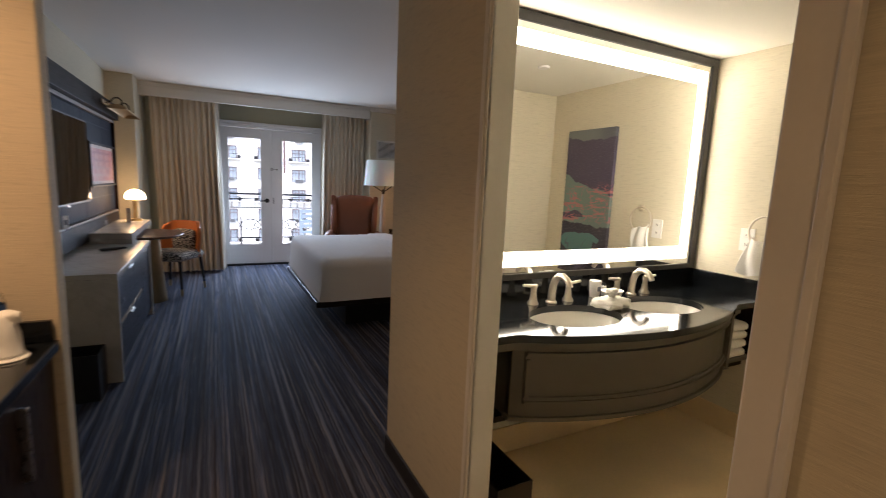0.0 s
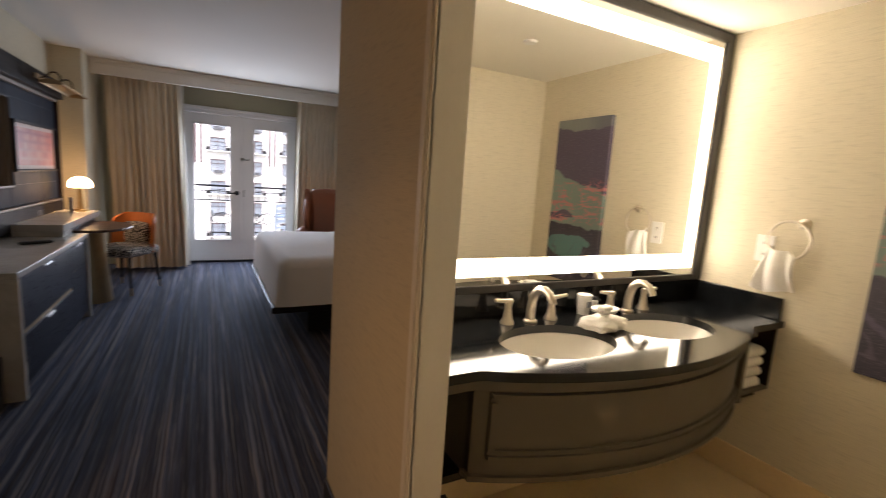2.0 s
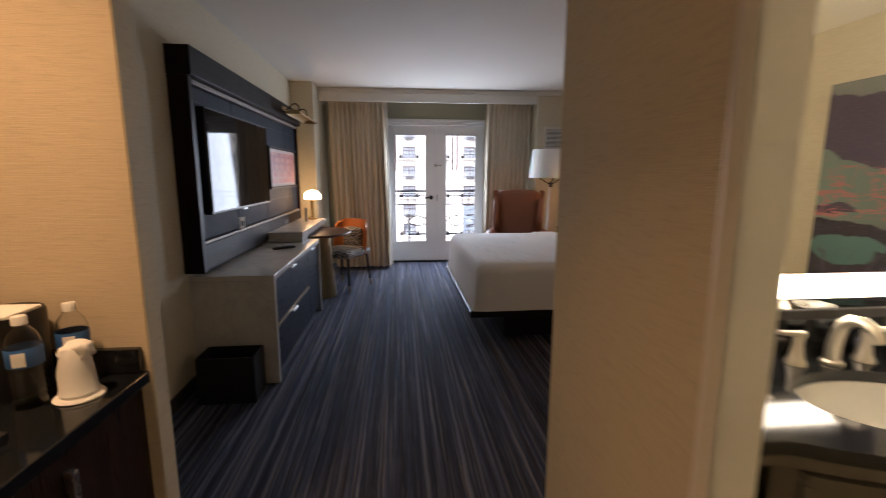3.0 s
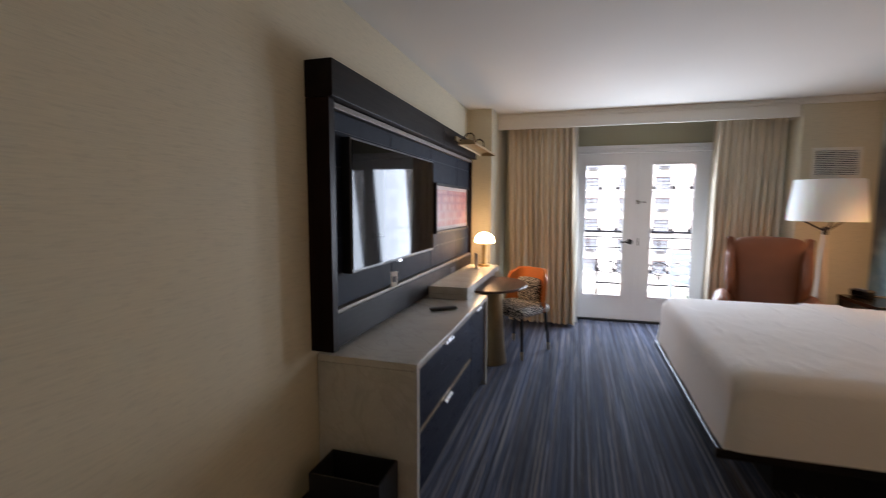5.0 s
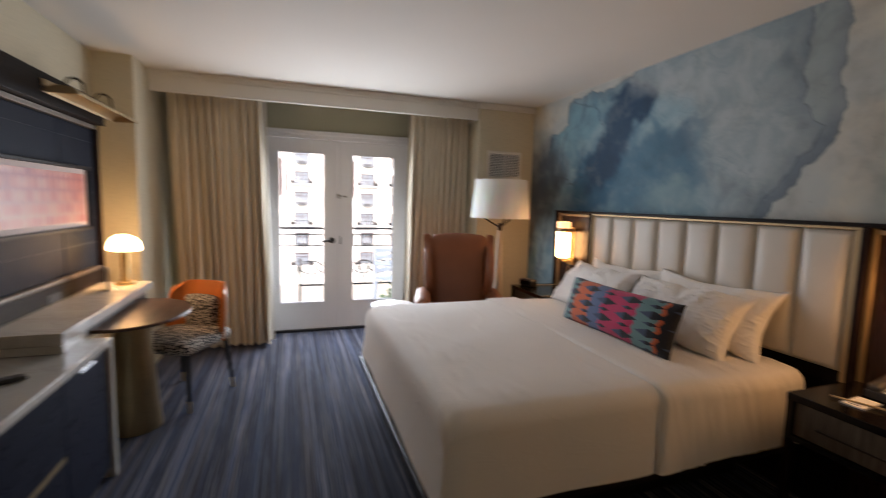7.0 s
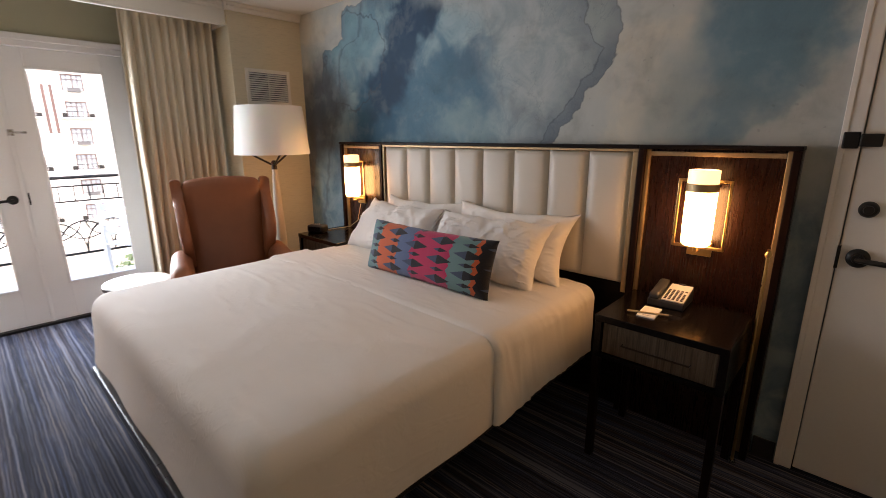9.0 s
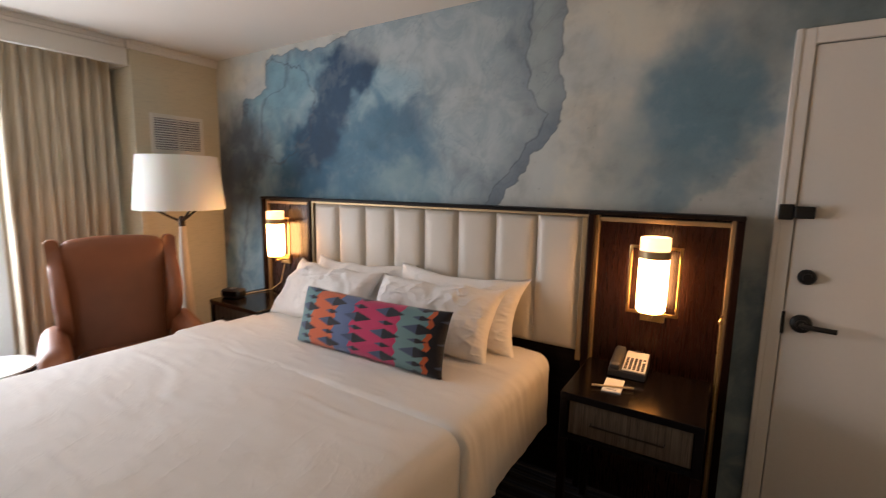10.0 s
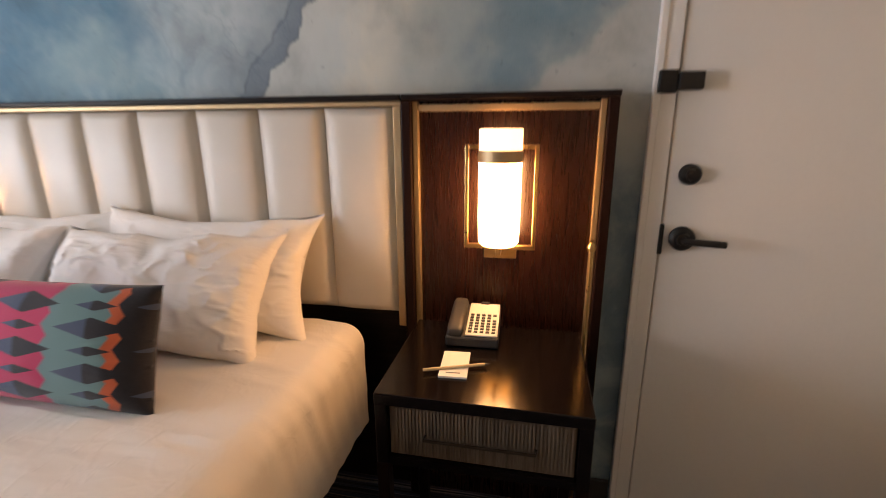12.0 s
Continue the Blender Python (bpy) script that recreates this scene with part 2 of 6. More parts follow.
    wash = k.mix(k.smooth(inner, 0.004, -0.004, 0, 0.9), wash, k.mix(k.smooth(pz, 1.80, 1.95), (0.165, 0.22, 0.265), (0.33, 0.40, 0.41)))
    wash = line(wash, inner, 0.010, 0.45, ink)
    tide = k.math("SUBTRACT", k.noise(1.9, 8, 0.6, None, 0.8), 0.46)
    wash = line(wash, tide, 0.008, 0.18, (0.05, 0.09, 0.13))
    wash = line(wash, k.math("SUBTRACT", pool(7.62, 2.0, 0.36, 0.38), 1.0), 0.04, 0.55, ink)
    wash = line(wash, k.math("SUBTRACT", left, 0.24), 0.03, 0.45, ink)
    col = k.mix(k.smooth(edge, -0.005, 0.005), col, wash)
    # smoky grey pool by the corner
    smoke = k.math("MULTIPLY", k.smooth(left, 0.03, -0.02), k.smooth(pz, 2.12, 1.72))
    col = k.mix(k.math("MULTIPLY", smoke, 0.93), col, k.mix(k.smooth(wisps, 0.38, 0.62), (0.075, 0.085, 0.095), (0.16, 0.175, 0.18)))
    col = line(col, edge, 0.009, 0.45, ink)
    col = k.mix(k.math("MULTIPLY", k.smooth(edge, 0.09, 0.0, 0, 0.35), k.smooth(edge, -0.004, 0.004)), col, (0.13, 0.17, 0.22))
    col = stain(col, pool(8.06, 1.62, 0.34, 0.50), (0.055, 0.070, 0.085), 1.3, 0.5, 0.92)
    # softer clouds beyond the pale gap
    right = k.math("SUBTRACT", 5.44, py)
    soft = k.smooth(right, 0.0, 0.06)
    more = stain(col, pool(5.02, 1.60, 0.34, 0.42), (0.24, 0.315, 0.33), 1.3, 0.3, 0.8)
    more = stain(more, pool(4.84, 1.86, 0.26, 0.36, 0.15), (0.105, 0.215, 0.285), 1.3, 0.45, 0.97)
    more = stain(more, pool(4.95, 1.50, 0.16, 0.22), (0.14, 0.235, 0.29), 1.25, 0.3, 0.8)
    more = stain(more, pool(4.30, 2.24, 0.60, 0.36), (0.11, 0.17, 0.20), 1.3, 0.4, 0.9)
    corner = k.math("SUBTRACT", k.math("MULTIPLY_ADD", k.math("SUBTRACT", 4.81, py), 1.15, 1.45), pz)
    more = k.mix(k.smooth(corner, -0.03, 0.03, 0, 0.92), more, (0.47, 0.48, 0.455))
    more = k.mix(k.smooth(pz, 1.30, 1.08, 0, 0.9), more, k.mix(k.smooth(wisps, 0.4, 0.6), (0.10, 0.17, 0.22), (0.22, 0.30, 0.34)))
    col = k.mix(soft, col, more)
    blooms = k.noise(4.2, 9, 0.62, None, 0.25)
    col = k.mix(1.0, col, k.ramp(blooms, [(0.34, 0.78), (0.46, 0.95), (0.53, 1.0), (0.68, 1.0)]), "MULTIPLY")
    col = k.mix(k.smooth(blooms, 0.52, 0.64, 0, 0.11), col, (0.50, 0.55, 0.56))
    col = k.mix(k.smooth(wisps, 0.56, 0.76, 0, 0.07), col, (0.52, 0.53, 0.50))
    col = k.mix(k.smooth(k.noise(30, 4), 0.68, 0.72, 0, 0.2), col, ink)
    weave = k.noise(1.0, 2, 0.6, k.scaled(60, 260, 260))
    col = k.mix(k.smooth(weave, 0.35, 0.75, 0, 0.06), col, (0.55, 0.54, 0.50))
    return k.done(col, 0.72, 0, weave, 0.0007, 0.35)


def canvas_material():
    """Abstract canvas: flat plum and grey-teal shapes with soft, wandering borders."""
    k = Nodes("abstract_canvas_paint")
    x, y, z = k.xyz()
    warp = k.n("ShaderNodeSeparateXYZ")
    k.put(k.noise_color(5.5, 3), warp.inputs[0])
    v = k.math("ADD", k.math("DIVIDE", k.math("SUBTRACT", y, 2.128), 0.49), k.math("MULTIPLY", k.math("SUBTRACT", warp.outputs[0], 0.5), 0.22))
    f = k.math("ADD", k.math("DIVIDE", k.math("SUBTRACT", z, 0.698), 1.136), k.math("MULTIPLY", k.math("SUBTRACT", warp.outputs[1], 0.5), 0.11))
    plum, dusk, sage = (0.075, 0.058, 0.105), (0.036, 0.030, 0.050), (0.10, 0.235, 0.225)
    tone = k.noise(3.0, 3)
    teal = k.mix(k.smooth(v, 0.0, 0.8), (0.20, 0.29, 0.255), (0.17, 0.235, 0.205))

    def over(level, a, b):
        d = k.math("SUBTRACT", f, level)
        return k.mix(k.smooth(d, -0.004, 0.004), a, b)

    col = over(k.math("MULTIPLY_ADD", v, -0.03, 0.375), dusk, teal)
    col = over(k.math("MULTIPLY_ADD", v, -0.13, 0.690), col, plum)
    col = over(k.math("ADD", k.smooth(v, 0.05, 0.60, 0.945, 0.925), k.math("MULTIPLY", v, 0.0)), col, k.mix(k.smooth(v, 0.5, 0.9), (0.21, 0.235, 0.225), (0.13, 0.14, 0.165)))

    def blob(cv, cf, rv, rf):
        a, b = k.math("ABSOLUTE", k.math("DIVIDE", k.math("SUBTRACT", v, cv), rv)), k.math("ABSOLUTE", k.math("DIVIDE", k.math("SUBTRACT", f, cf), rf))
        return k.smooth(k.math("ADD", k.math("POWER", a, 2.0), k.math("POWER", b, 2.0)), 1.06, 0.94)

    col = k.mix(blob(0.16, 0.425, 0.32, 0.024), col, plum)
    col = k.mix(blob(0.34, 0.225, 0.36, 0.070), col, sage)
    col = k.mix(blob(0.66, 0.265, 0.16, 0.026), col, sage)
    trail = k.math("ABSOLUTE", k.math("SUBTRACT", f, k.math("MULTIPLY_ADD", v, 0.27, -0.055)))
    col = k.mix(k.math("MULTIPLY", k.smooth(trail, 0.020, 0.008, 0, 0.55), k.smooth(v, 0.25, 0.45)), col, (0.13, 0.115, 0.19))
    streak = k.noise(1.0, 4, 0.7, k.vec(0.0, k.math("MULTIPLY", y, 5), k.math("MULTIPLY", z, 26)))
    band = k.math("MULTIPLY", k.smooth(f, 0.36, 0.40), k.smooth(f, 0.66, 0.58))
    col = k.mix(k.math("MULTIPLY", k.smooth(streak, 0.53, 0.59, 0, 0.8), band), col, (0.55, 0.18, 0.18))
    swirl = k.math("ABSOLUTE", k.math("SUBTRACT", k.noise(4.0, 3, 0.5, None, 2.2), 0.5))
    col = k.mix(k.math("MULTIPLY", k.smooth(swirl, 0.018, 0.008, 0, 0.7), band), col, (0.58, 0.17, 0.20))
    path = k.math("ABSOLUTE", k.math("SUBTRACT", k.noise(2.6, 3, 0.5, None, 1.0), 0.48))
    col = k.mix(k.math("MULTIPLY", k.smooth(path, 0.02, 0.006, 0, 0.7), k.smooth(f, 0.26, 0.2)), col, (0.10, 0.09, 0.13))
    brush = k.noise(1.0, 3, 0.7, k.scaled(30, 30, 160))
    col = k.mix(k.smooth(brush, 0.48, 0.75, 0, 0.35), col, (0.20, 0.19, 0.23))
    col = k.mix(k.math("MULTIPLY", tone, 0.2), col, (0.13, 0.12, 0.15))
    return k.done(col, 0.55, 0, brush, 0.001, 0.5)


def kilim_material():
    """Cushion cover: upright colour bands that zigzag, with dark lozenges. Local x along the width, y up."""
    k = Nodes("kilim_weave")
    x, y, z = k.xyz()
    pitch, step = 0.098, 0.168
    tri = k.math("PINGPONG", k.math("ADD", y, 1.0), pitch / 4)
    u = k.math("ADD", k.math("DIVIDE", k.math("ADD", x, k.math("MULTIPLY", tri, 0.7)), 0.90), 0.49)
    teal, orange, steel, rose, ink = (0.12, 0.235, 0.245), (0.58, 0.11, 0.035), (0.085, 0.13, 0.25), (0.48, 0.022, 0.095), (0.008, 0.009, 0.015)
    col = k.ramp(u, [(0.0, steel), (0.02, teal), (0.145, orange), (0.33, steel), (0.45, rose), (0.745, teal), (0.895, orange), (0.925, ink), (0.99, ink)], "CONSTANT")
    cell = k.math("ADD", k.math("DIVIDE", x, step), 22.55)
    across = k.math("SUBTRACT", k.math("FRACT", cell), 0.5)
    odd = k.math("MULTIPLY", k.math("MODULO", k.math("FLOOR", cell), 2.0), 0.5)

    def lozenges(wide, tall, shift):
        b = k.math("ABSOLUTE", k.math("SUBTRACT", k.math("FRACT", k.math("ADD", k.math("ADD", k.math("DIVIDE", y, pitch), odd), 20 + shift)), 0.5))
        return k.math("LESS_THAN", k.math("ADD", k.math("DIVIDE", k.math("ABSOLUTE", across), wide), k.math("DIVIDE", b, tall)), 1.0)

    dark = k.mix(k.math("GREATER_THAN", across, -0.06), (0.045, 0.070, 0.130), ink)
    col = k.mix(lozenges(0.50, 0.24, 0.0), col, dark)
    col = k.mix(lozenges(0.28, 0.115, 0.5), col, dark)
    wv = k.noise(1.0, 2, 0.6, k.scaled(500, 900, 500))
    col = k.mix(k.smooth(wv, 0.4, 0.75, 0, 0.12), col, (0.16, 0.12, 0.13))
    return k.done(col, 0.9, 0, wv, 0.0008, 0.5, 0, 0.2)


def leopard_material():
    k = Nodes("animal_print_fabric")
    v = k.n("ShaderNodeTexVoronoi")
    v.feature = "DISTANCE_TO_EDGE"
    k.put(k.scaled(1, 1, 1.5), v.inputs["Vector"])
    v.inputs["Scale"].default_value = 36
    n = k.math("MULTIPLY_ADD", k.noise(60, 2), 0.12, v.outputs["Distance"])
    col = k.ramp(n, [(0.0, (0.014, 0.014, 0.018)), (0.175, (0.02, 0.02, 0.024)), (0.205, (0.56, 0.52, 0.46))])
    return k.done(col, 0.9, 0, k.noise(700, 1), 0.0004, 0.4, 0, 0.2)


def leaf_art_material():
    """Framed print: rows of upright leaf shapes in rose and coral, paler below."""
    k = Nodes("leaf_print")
    x, y, z = k.xyz()
    fy = k.math("SUBTRACT", k.math("FRACT", k.math("MULTIPLY", y, 16.0)), 0.5)
    row = k.math("MULTIPLY", z, 14.5)
    fz = k.math("SUBTRACT", k.math("FRACT", row), 0.5)
    d = k.math("ADD", k.math("MULTIPLY", k.math("ABSOLUTE", fy), 1.25), k.math("MULTIPLY", k.math("POWER", k.math("ABSOLUTE", fz), 2.0), 2.0))
    cell = k.n("ShaderNodeTexWhiteNoise")
    k.put(k.vec(k.math("FLOOR", k.math("MULTIPLY", y, 16.0)), k.math("FLOOR", row), 0.0), cell.inputs["Vector"])
    leaf = k.ramp(cell.outputs["Value"], [(0.0, (0.48, 0.13, 0.12)), (0.4, (0.58, 0.22, 0.18)), (0.8, (0.62, 0.32, 0.26)), (1.0, (0.38, 0.10, 0.12))])
    grad = k.smooth(z, 1.25, 1.55)
    back = k.mix(grad, (0.60, 0.34, 0.28), (0.40, 0.12, 0.13))
    col = k.mix(k.smooth(d, 0.56, 0.48), back, leaf)
    return k.done(col, 0.4)


M = {}
M["wall"] = wallpaper("grasscloth_wallpaper", (0.62, 0.555, 0.405))
M["bath_wall"] = wallpaper("cream_grasscloth", (0.70, 0.64, 0.495))
M["bar_wall"] = wallpaper("warm_grasscloth", (0.62, 0.52, 0.37))
M["ceiling"] = paint("ceiling_plaster", (0.73, 0.69, 0.625), 0.85, 0.06, 1.2, 240, 0.0008)
M["bath_ceiling"] = paint("bath_ceiling_plaster", (0.80, 0.77, 0.68), 0.85, 0.05, 1.2, 240, 0.0008)
M["trim"] = paint("trim_paint", (0.70, 0.67, 0.60), 0.42, 0.06, 2.5, 90, 0.0004)
M["white"] = paint("white_door_paint", (0.80, 0.80, 0.80), 0.38, 0.06, 2.0, 80, 0.0004)
M["cdoor"] = paint("ivory_door_paint", (0.75, 0.71, 0.67), 0.40, 0.05, 1.2, 70, 0.0004)
M["green"] = paint("sage_wall_paint", (0.44, 0.43, 0.31), 0.8, 0.08, 2.0, 150)
M["carpet"] = carpet_material()
M["base"] = paint("dark_baseboard", (0.030, 0.026, 0.026), 0.5, 0.2, 5)
M["tile"] = paint("bath_floor_tile", (0.82, 0.65, 0.40), 0.35, 0.14, 4.0, 60, 0.0006)
M["espresso_y"] = wood("espresso_wood", (0.005, 0.0035, 0.0035), (0.014, 0.0095, 0.009), "y", 0.46, gloss=0.10)
M["espresso_z"] = wood("espresso_wood_upright", (0.007, 0.0035, 0.003), (0.016, 0.007, 0.0055), "z", 0.40, gloss=0.09)
M["espresso_x"] = wood("espresso_wood_across", (0.004, 0.003, 0.003), (0.009, 0.006, 0.0055), "x", 0.17, gloss=0.30)
M["platform"] = wood("platform_lacquer", (0.010, 0.007, 0.006), (0.022, 0.015, 0.012), "x", 0.30, gloss=0.35)
M["mahogany"] = wood("dark_mahogany", (0.014, 0.0045, 0.0030), (0.021, 0.0072, 0.0046), "z", 0.28, gloss=0.42)
M["barwood"] = wood("bar_wood", (0.012, 0.008, 0.007), (0.042, 0.025, 0.019), "z", 0.30)
M["navy"] = paint("navy_leather", (0.007, 0.012, 0.026), 0.62, 0.25, 6.0, 260, 0.0010)
M["navy"].node_tree.nodes["Principled BSDF"].inputs["Specular IOR Level"].default_value = 0.12
M["stitch"] = paint("grey_stitching", (0.16, 0.17, 0.20), 0.8, 0.1)
M["navywood"] = wood("navy_lacquer", (0.008, 0.010, 0.019), (0.016, 0.019, 0.033), "y", 0.30)
M["quartz"] = quartz_material()
M["granite"] = granite_material()
M["brass"] = paint("brushed_brass", (0.62, 0.42, 0.18), 0.30, 0.12, 20, 300, 0.0002, 1.0)
M["palebrass"] = paint("pale_brass", (0.42, 0.31, 0.18), 0.50, 0.12, 14, 260, 0.0003, 0.85)
M["alu"] = paint("bronze_anodised_strip", (0.20, 0.17, 0.145), 0.5, 0.12, 14, 260, 0.0003, 0.7)
M["nickel"] = paint("brushed_nickel", (0.66, 0.60, 0.51), 0.40, 0.1, 20, 300, 0.0002, 1.0)
M["steel"] = paint("satin_steel", (0.55, 0.55, 0.56), 0.28, 0.1, 20, 300, 0.0002, 1.0)
M["black"] = paint("black_plastic", (0.010, 0.010, 0.011), 0.42, 0.2, 12, 200)
M["iron"] = paint("black_iron", (0.013, 0.012, 0.012), 0.45, 0.3, 14, 120, 0.0008, 0.3)
M["bronze"] = paint("dark_bronze", (0.05, 0.034, 0.024), 0.4, 0.3, 14, 140, 0.0005, 0.8)
M["walnut"] = wood("walnut_top", (0.060, 0.032, 0.022), (0.145, 0.082, 0.056), "y", 0.34, 1.4)
M["bronzebase"] = paint("aged_brass_base", (0.30, 0.22, 0.12), 0.42, 0.35, 6, 90, 0.0006, 0.75)
M["sheet"] = linen("white_bed_linen", (0.80, 0.765, 0.72))
M["pillowcase"] = linen("white_pillowcase", (0.84, 0.81, 0.78))
M["vinyl"] = paint("pearl_vinyl", (0.60, 0.555, 0.485), 0.42, 0.09, 7, 320, 0.0006)
M["rust"] = paint("rust_leather", (0.25, 0.085, 0.036), 0.5, 0.22, 8, 320, 0.0009)
M["orange"] = paint("orange_leather", (0.62, 0.18, 0.035), 0.48, 0.16, 9, 320, 0.0007)
M["leopard"] = leopard_material()
M["kilim"] = kilim_material()
M["mural"] = mural_material()
M["canvas"] = canvas_material()
M["leafart"] = leaf_art_material()
M["curtain"] = fabric("linen_curtain", (0.68, 0.60, 0.465), 0.16, 500)
M["sheer"] = fabric("sheer_voile", (0.75, 0.72, 0.66), 0.06, 700)
M["vanity"] = paint("taupe_lacquer", (0.105, 0.090, 0.067), 0.44, 0.06, 4, 120, 0.0004)
M["mirrorframe"] = paint("charcoal_frame", (0.030, 0.027, 0.027), 0.42, 0.25, 10, 90, 0.0006)
M["ceramic"] = paint("white_ceramic", (0.80, 0.78, 0.73), 0.12, 0.03, 4, 60, 0.0001)
M["towel"] = fabric("white_terry", (0.84, 0.82, 0.78), 0.06, 260, 0.95, 0.003)
M["plate"] = paint("white_plate", (0.78, 0.77, 0.74), 0.35, 0.03)
M["paper"] = paint("white_paper", (0.82, 0.80, 0.76), 0.8, 0.04, 9)
M["pink"] = paint("printed_card", (0.62, 0.50, 0.46), 0.7, 0.06, 9)
M["ink"] = paint("printed_ink", (0.05, 0.05, 0.055), 0.7, 0.1)
M["phone"] = paint("charcoal_plastic", (0.045, 0.045, 0.048), 0.45, 0.15, 12, 200)
M["blue"] = paint("label_blue", (0.035, 0.12, 0.34), 0.4, 0.2, 30)
M["marble"] = paint("white_marble_top", (0.78, 0.77, 0.75), 0.16, 0.08, 7, 40, 0.0001)
M["cane"] = wood("woven_drawer_front", (0.065, 0.049, 0.037), (0.19, 0.145, 0.105), "z", 0.6, 3.0, 0)
M["pencil"] = paint("pale_pencil", (0.62, 0.48, 0.28), 0.5, 0.1, 20)
M["ventgrey"] = paint("vent_shadow", (0.085, 0.085, 0.09), 0.8, 0.1)
M["cream_stucco"] = paint("cream_stucco", (0.66, 0.64, 0.61), 0.9, 0.10, 0.4, 20, 0.004)
M["pier"] = paint("pale_stucco_pier", (0.82, 0.80, 0.78), 0.9, 0.08, 0.4, 20, 0.004)
M["farframe"] = paint("red_brown_frame", (0.085, 0.045, 0.04), 0.5, 0.2)
M["pavers"] = paint("balcony_concrete", (0.62, 0.60, 0.56), 0.8, 0.1, 3, 90, 0.001)
M["ground"] = paint("courtyard_ground", (0.34, 0.32, 0.28), 0.9, 0.3, 0.12, 6, 0.01)
M["leaf"] = paint("foliage", (0.055, 0.095, 0.035), 0.6, 0.5, 2.0, 20, 0.002)
M["bark"] = paint("bark", (0.10, 0.075, 0.05), 0.9, 0.4, 6, 30, 0.004)
M["lampwood"] = paint("limed_wood", (0.56, 0.47, 0.37), 0.5, 0.15, 7, 90)
k = Nodes("tv_glass")
k.bsdf.inputs["Specular IOR Level"].default_value = 0.08
M["tv"] = k.done((0.003, 0.003, 0.004), 0.045)
k = Nodes("mirror_silver")
M["mirror"] = k.done((0.86, 0.86, 0.84), 0.0, 1.0)
# opaque panes; the pale sky reflection is mixed into their colour
k = Nodes("far_glass_sky_tint")
M["farglass"] = k.done(k.mix(k.noise(0.5, 2), (0.12, 0.15, 0.19), (0.42, 0.47, 0.52)), 0.25)
k = Nodes("clear_glass")
k.bsdf.inputs["Transmission Weight"].default_value = 1.0
k.bsdf.inputs["IOR"].default_value = 1.05
M["glass"] = k.done((0.97, 0.985, 0.98), 0.0)
k = Nodes("bottle_plastic")
k.bsdf.inputs["Transmission Weight"].default_value = 1.0
k.bsdf.inputs["IOR"].default_value = 1.33
M["bottle"] = k.done((0.985, 0.99, 0.995), 0.02)
k = Nodes("lamp_shade_linen")
k.bsdf.inputs["Subsurface Weight"].default_value = 0.3
M["shade"] = k.done(k.mix(k.noise(300, 1), (0.80, 0.77, 0.73), (0.87, 0.85, 0.82)), 0.9)
M["sconce_glow"] = glow("sconce_glass", (1.0, 0.54, 0.22), 3.0)
M["sconce_top"] = glow("sconce_frosted_top", (1.0, 0.50, 0.20), 0.34)
M["dome_glow"] = glow("opal_dome_glow", (1.0, 0.66, 0.34), 3.2)
M["led"] = glow("mirror_light", (1.0, 0.875, 0.66), 2.6)
M["downlight"] = glow("downlight_lens", (1.0, 0.72, 0.42), 3.0)


# ---- mesh helpers ----
def box(bm, x0, y0, z0, x1, y1, z1, bevel=0.0, seg=2):
    r = bmesh.ops.create_cube(bm, size=1.0)
    vs = r["verts"]
    for v in vs:
        v.co = Vector(((x0 + x1) / 2 + v.co.x * (x1 - x0), (y0 + y1) / 2 + v.co.y * (y1 - y0), (z0 + z1) / 2 + v.co.z * (z1 - z0)))
    if bevel:
        es = list({e for v in vs for e in v.link_edges})
        bmesh.ops.bevel(bm, geom=es, offset=min(bevel, 0.45 * min(abs(x1 - x0), abs(y1 - y0), abs(z1 - z0))), segments=seg, profile=0.5, affect="EDGES")
    return bm


BOXY = set()  # meshes made of flat-faced blocks, which keep crisp faces


def boxes(*rows, bevel=0.0):
    bm = bmesh.new()
    BOXY.add(id(bm))
    for r in rows:
        box(bm, *r, bevel=bevel)
    return bm


def lathe(bm, profile, at=(0, 0, 0), seg=24, rx=1.0, ry=1.0):
    """A turned shape from (radius, height) rows."""
    rings = []
    for r, z in profile:
        if r < 1e-6:
            rings.append([bm.verts.new((at[0], at[1], at[2] + z))])
        else:
            rings.append([bm.verts.new((at[0] + rx * r * math.cos(2 * math.pi * i / seg), at[1] + ry * r * math.sin(2 * math.pi * i / seg), at[2] + z)) for i in range(seg)])
    for a, b in zip(rings, rings[1:]):
        for i in range(seg):
            j = (i + 1) % seg
            if len(a) == 1 and len(b) > 1:
                bm.faces.new((a[0], b[j], b[i]))
            elif len(b) == 1 and len(a) > 1:
                bm.faces.new((a[i], a[j], b[0]))
            elif len(a) > 1:
                bm.faces.new((a[i], a[j], b[j], b[i]))
    bmesh.ops.recalc_face_normals(bm, faces=bm.faces)
    return bm


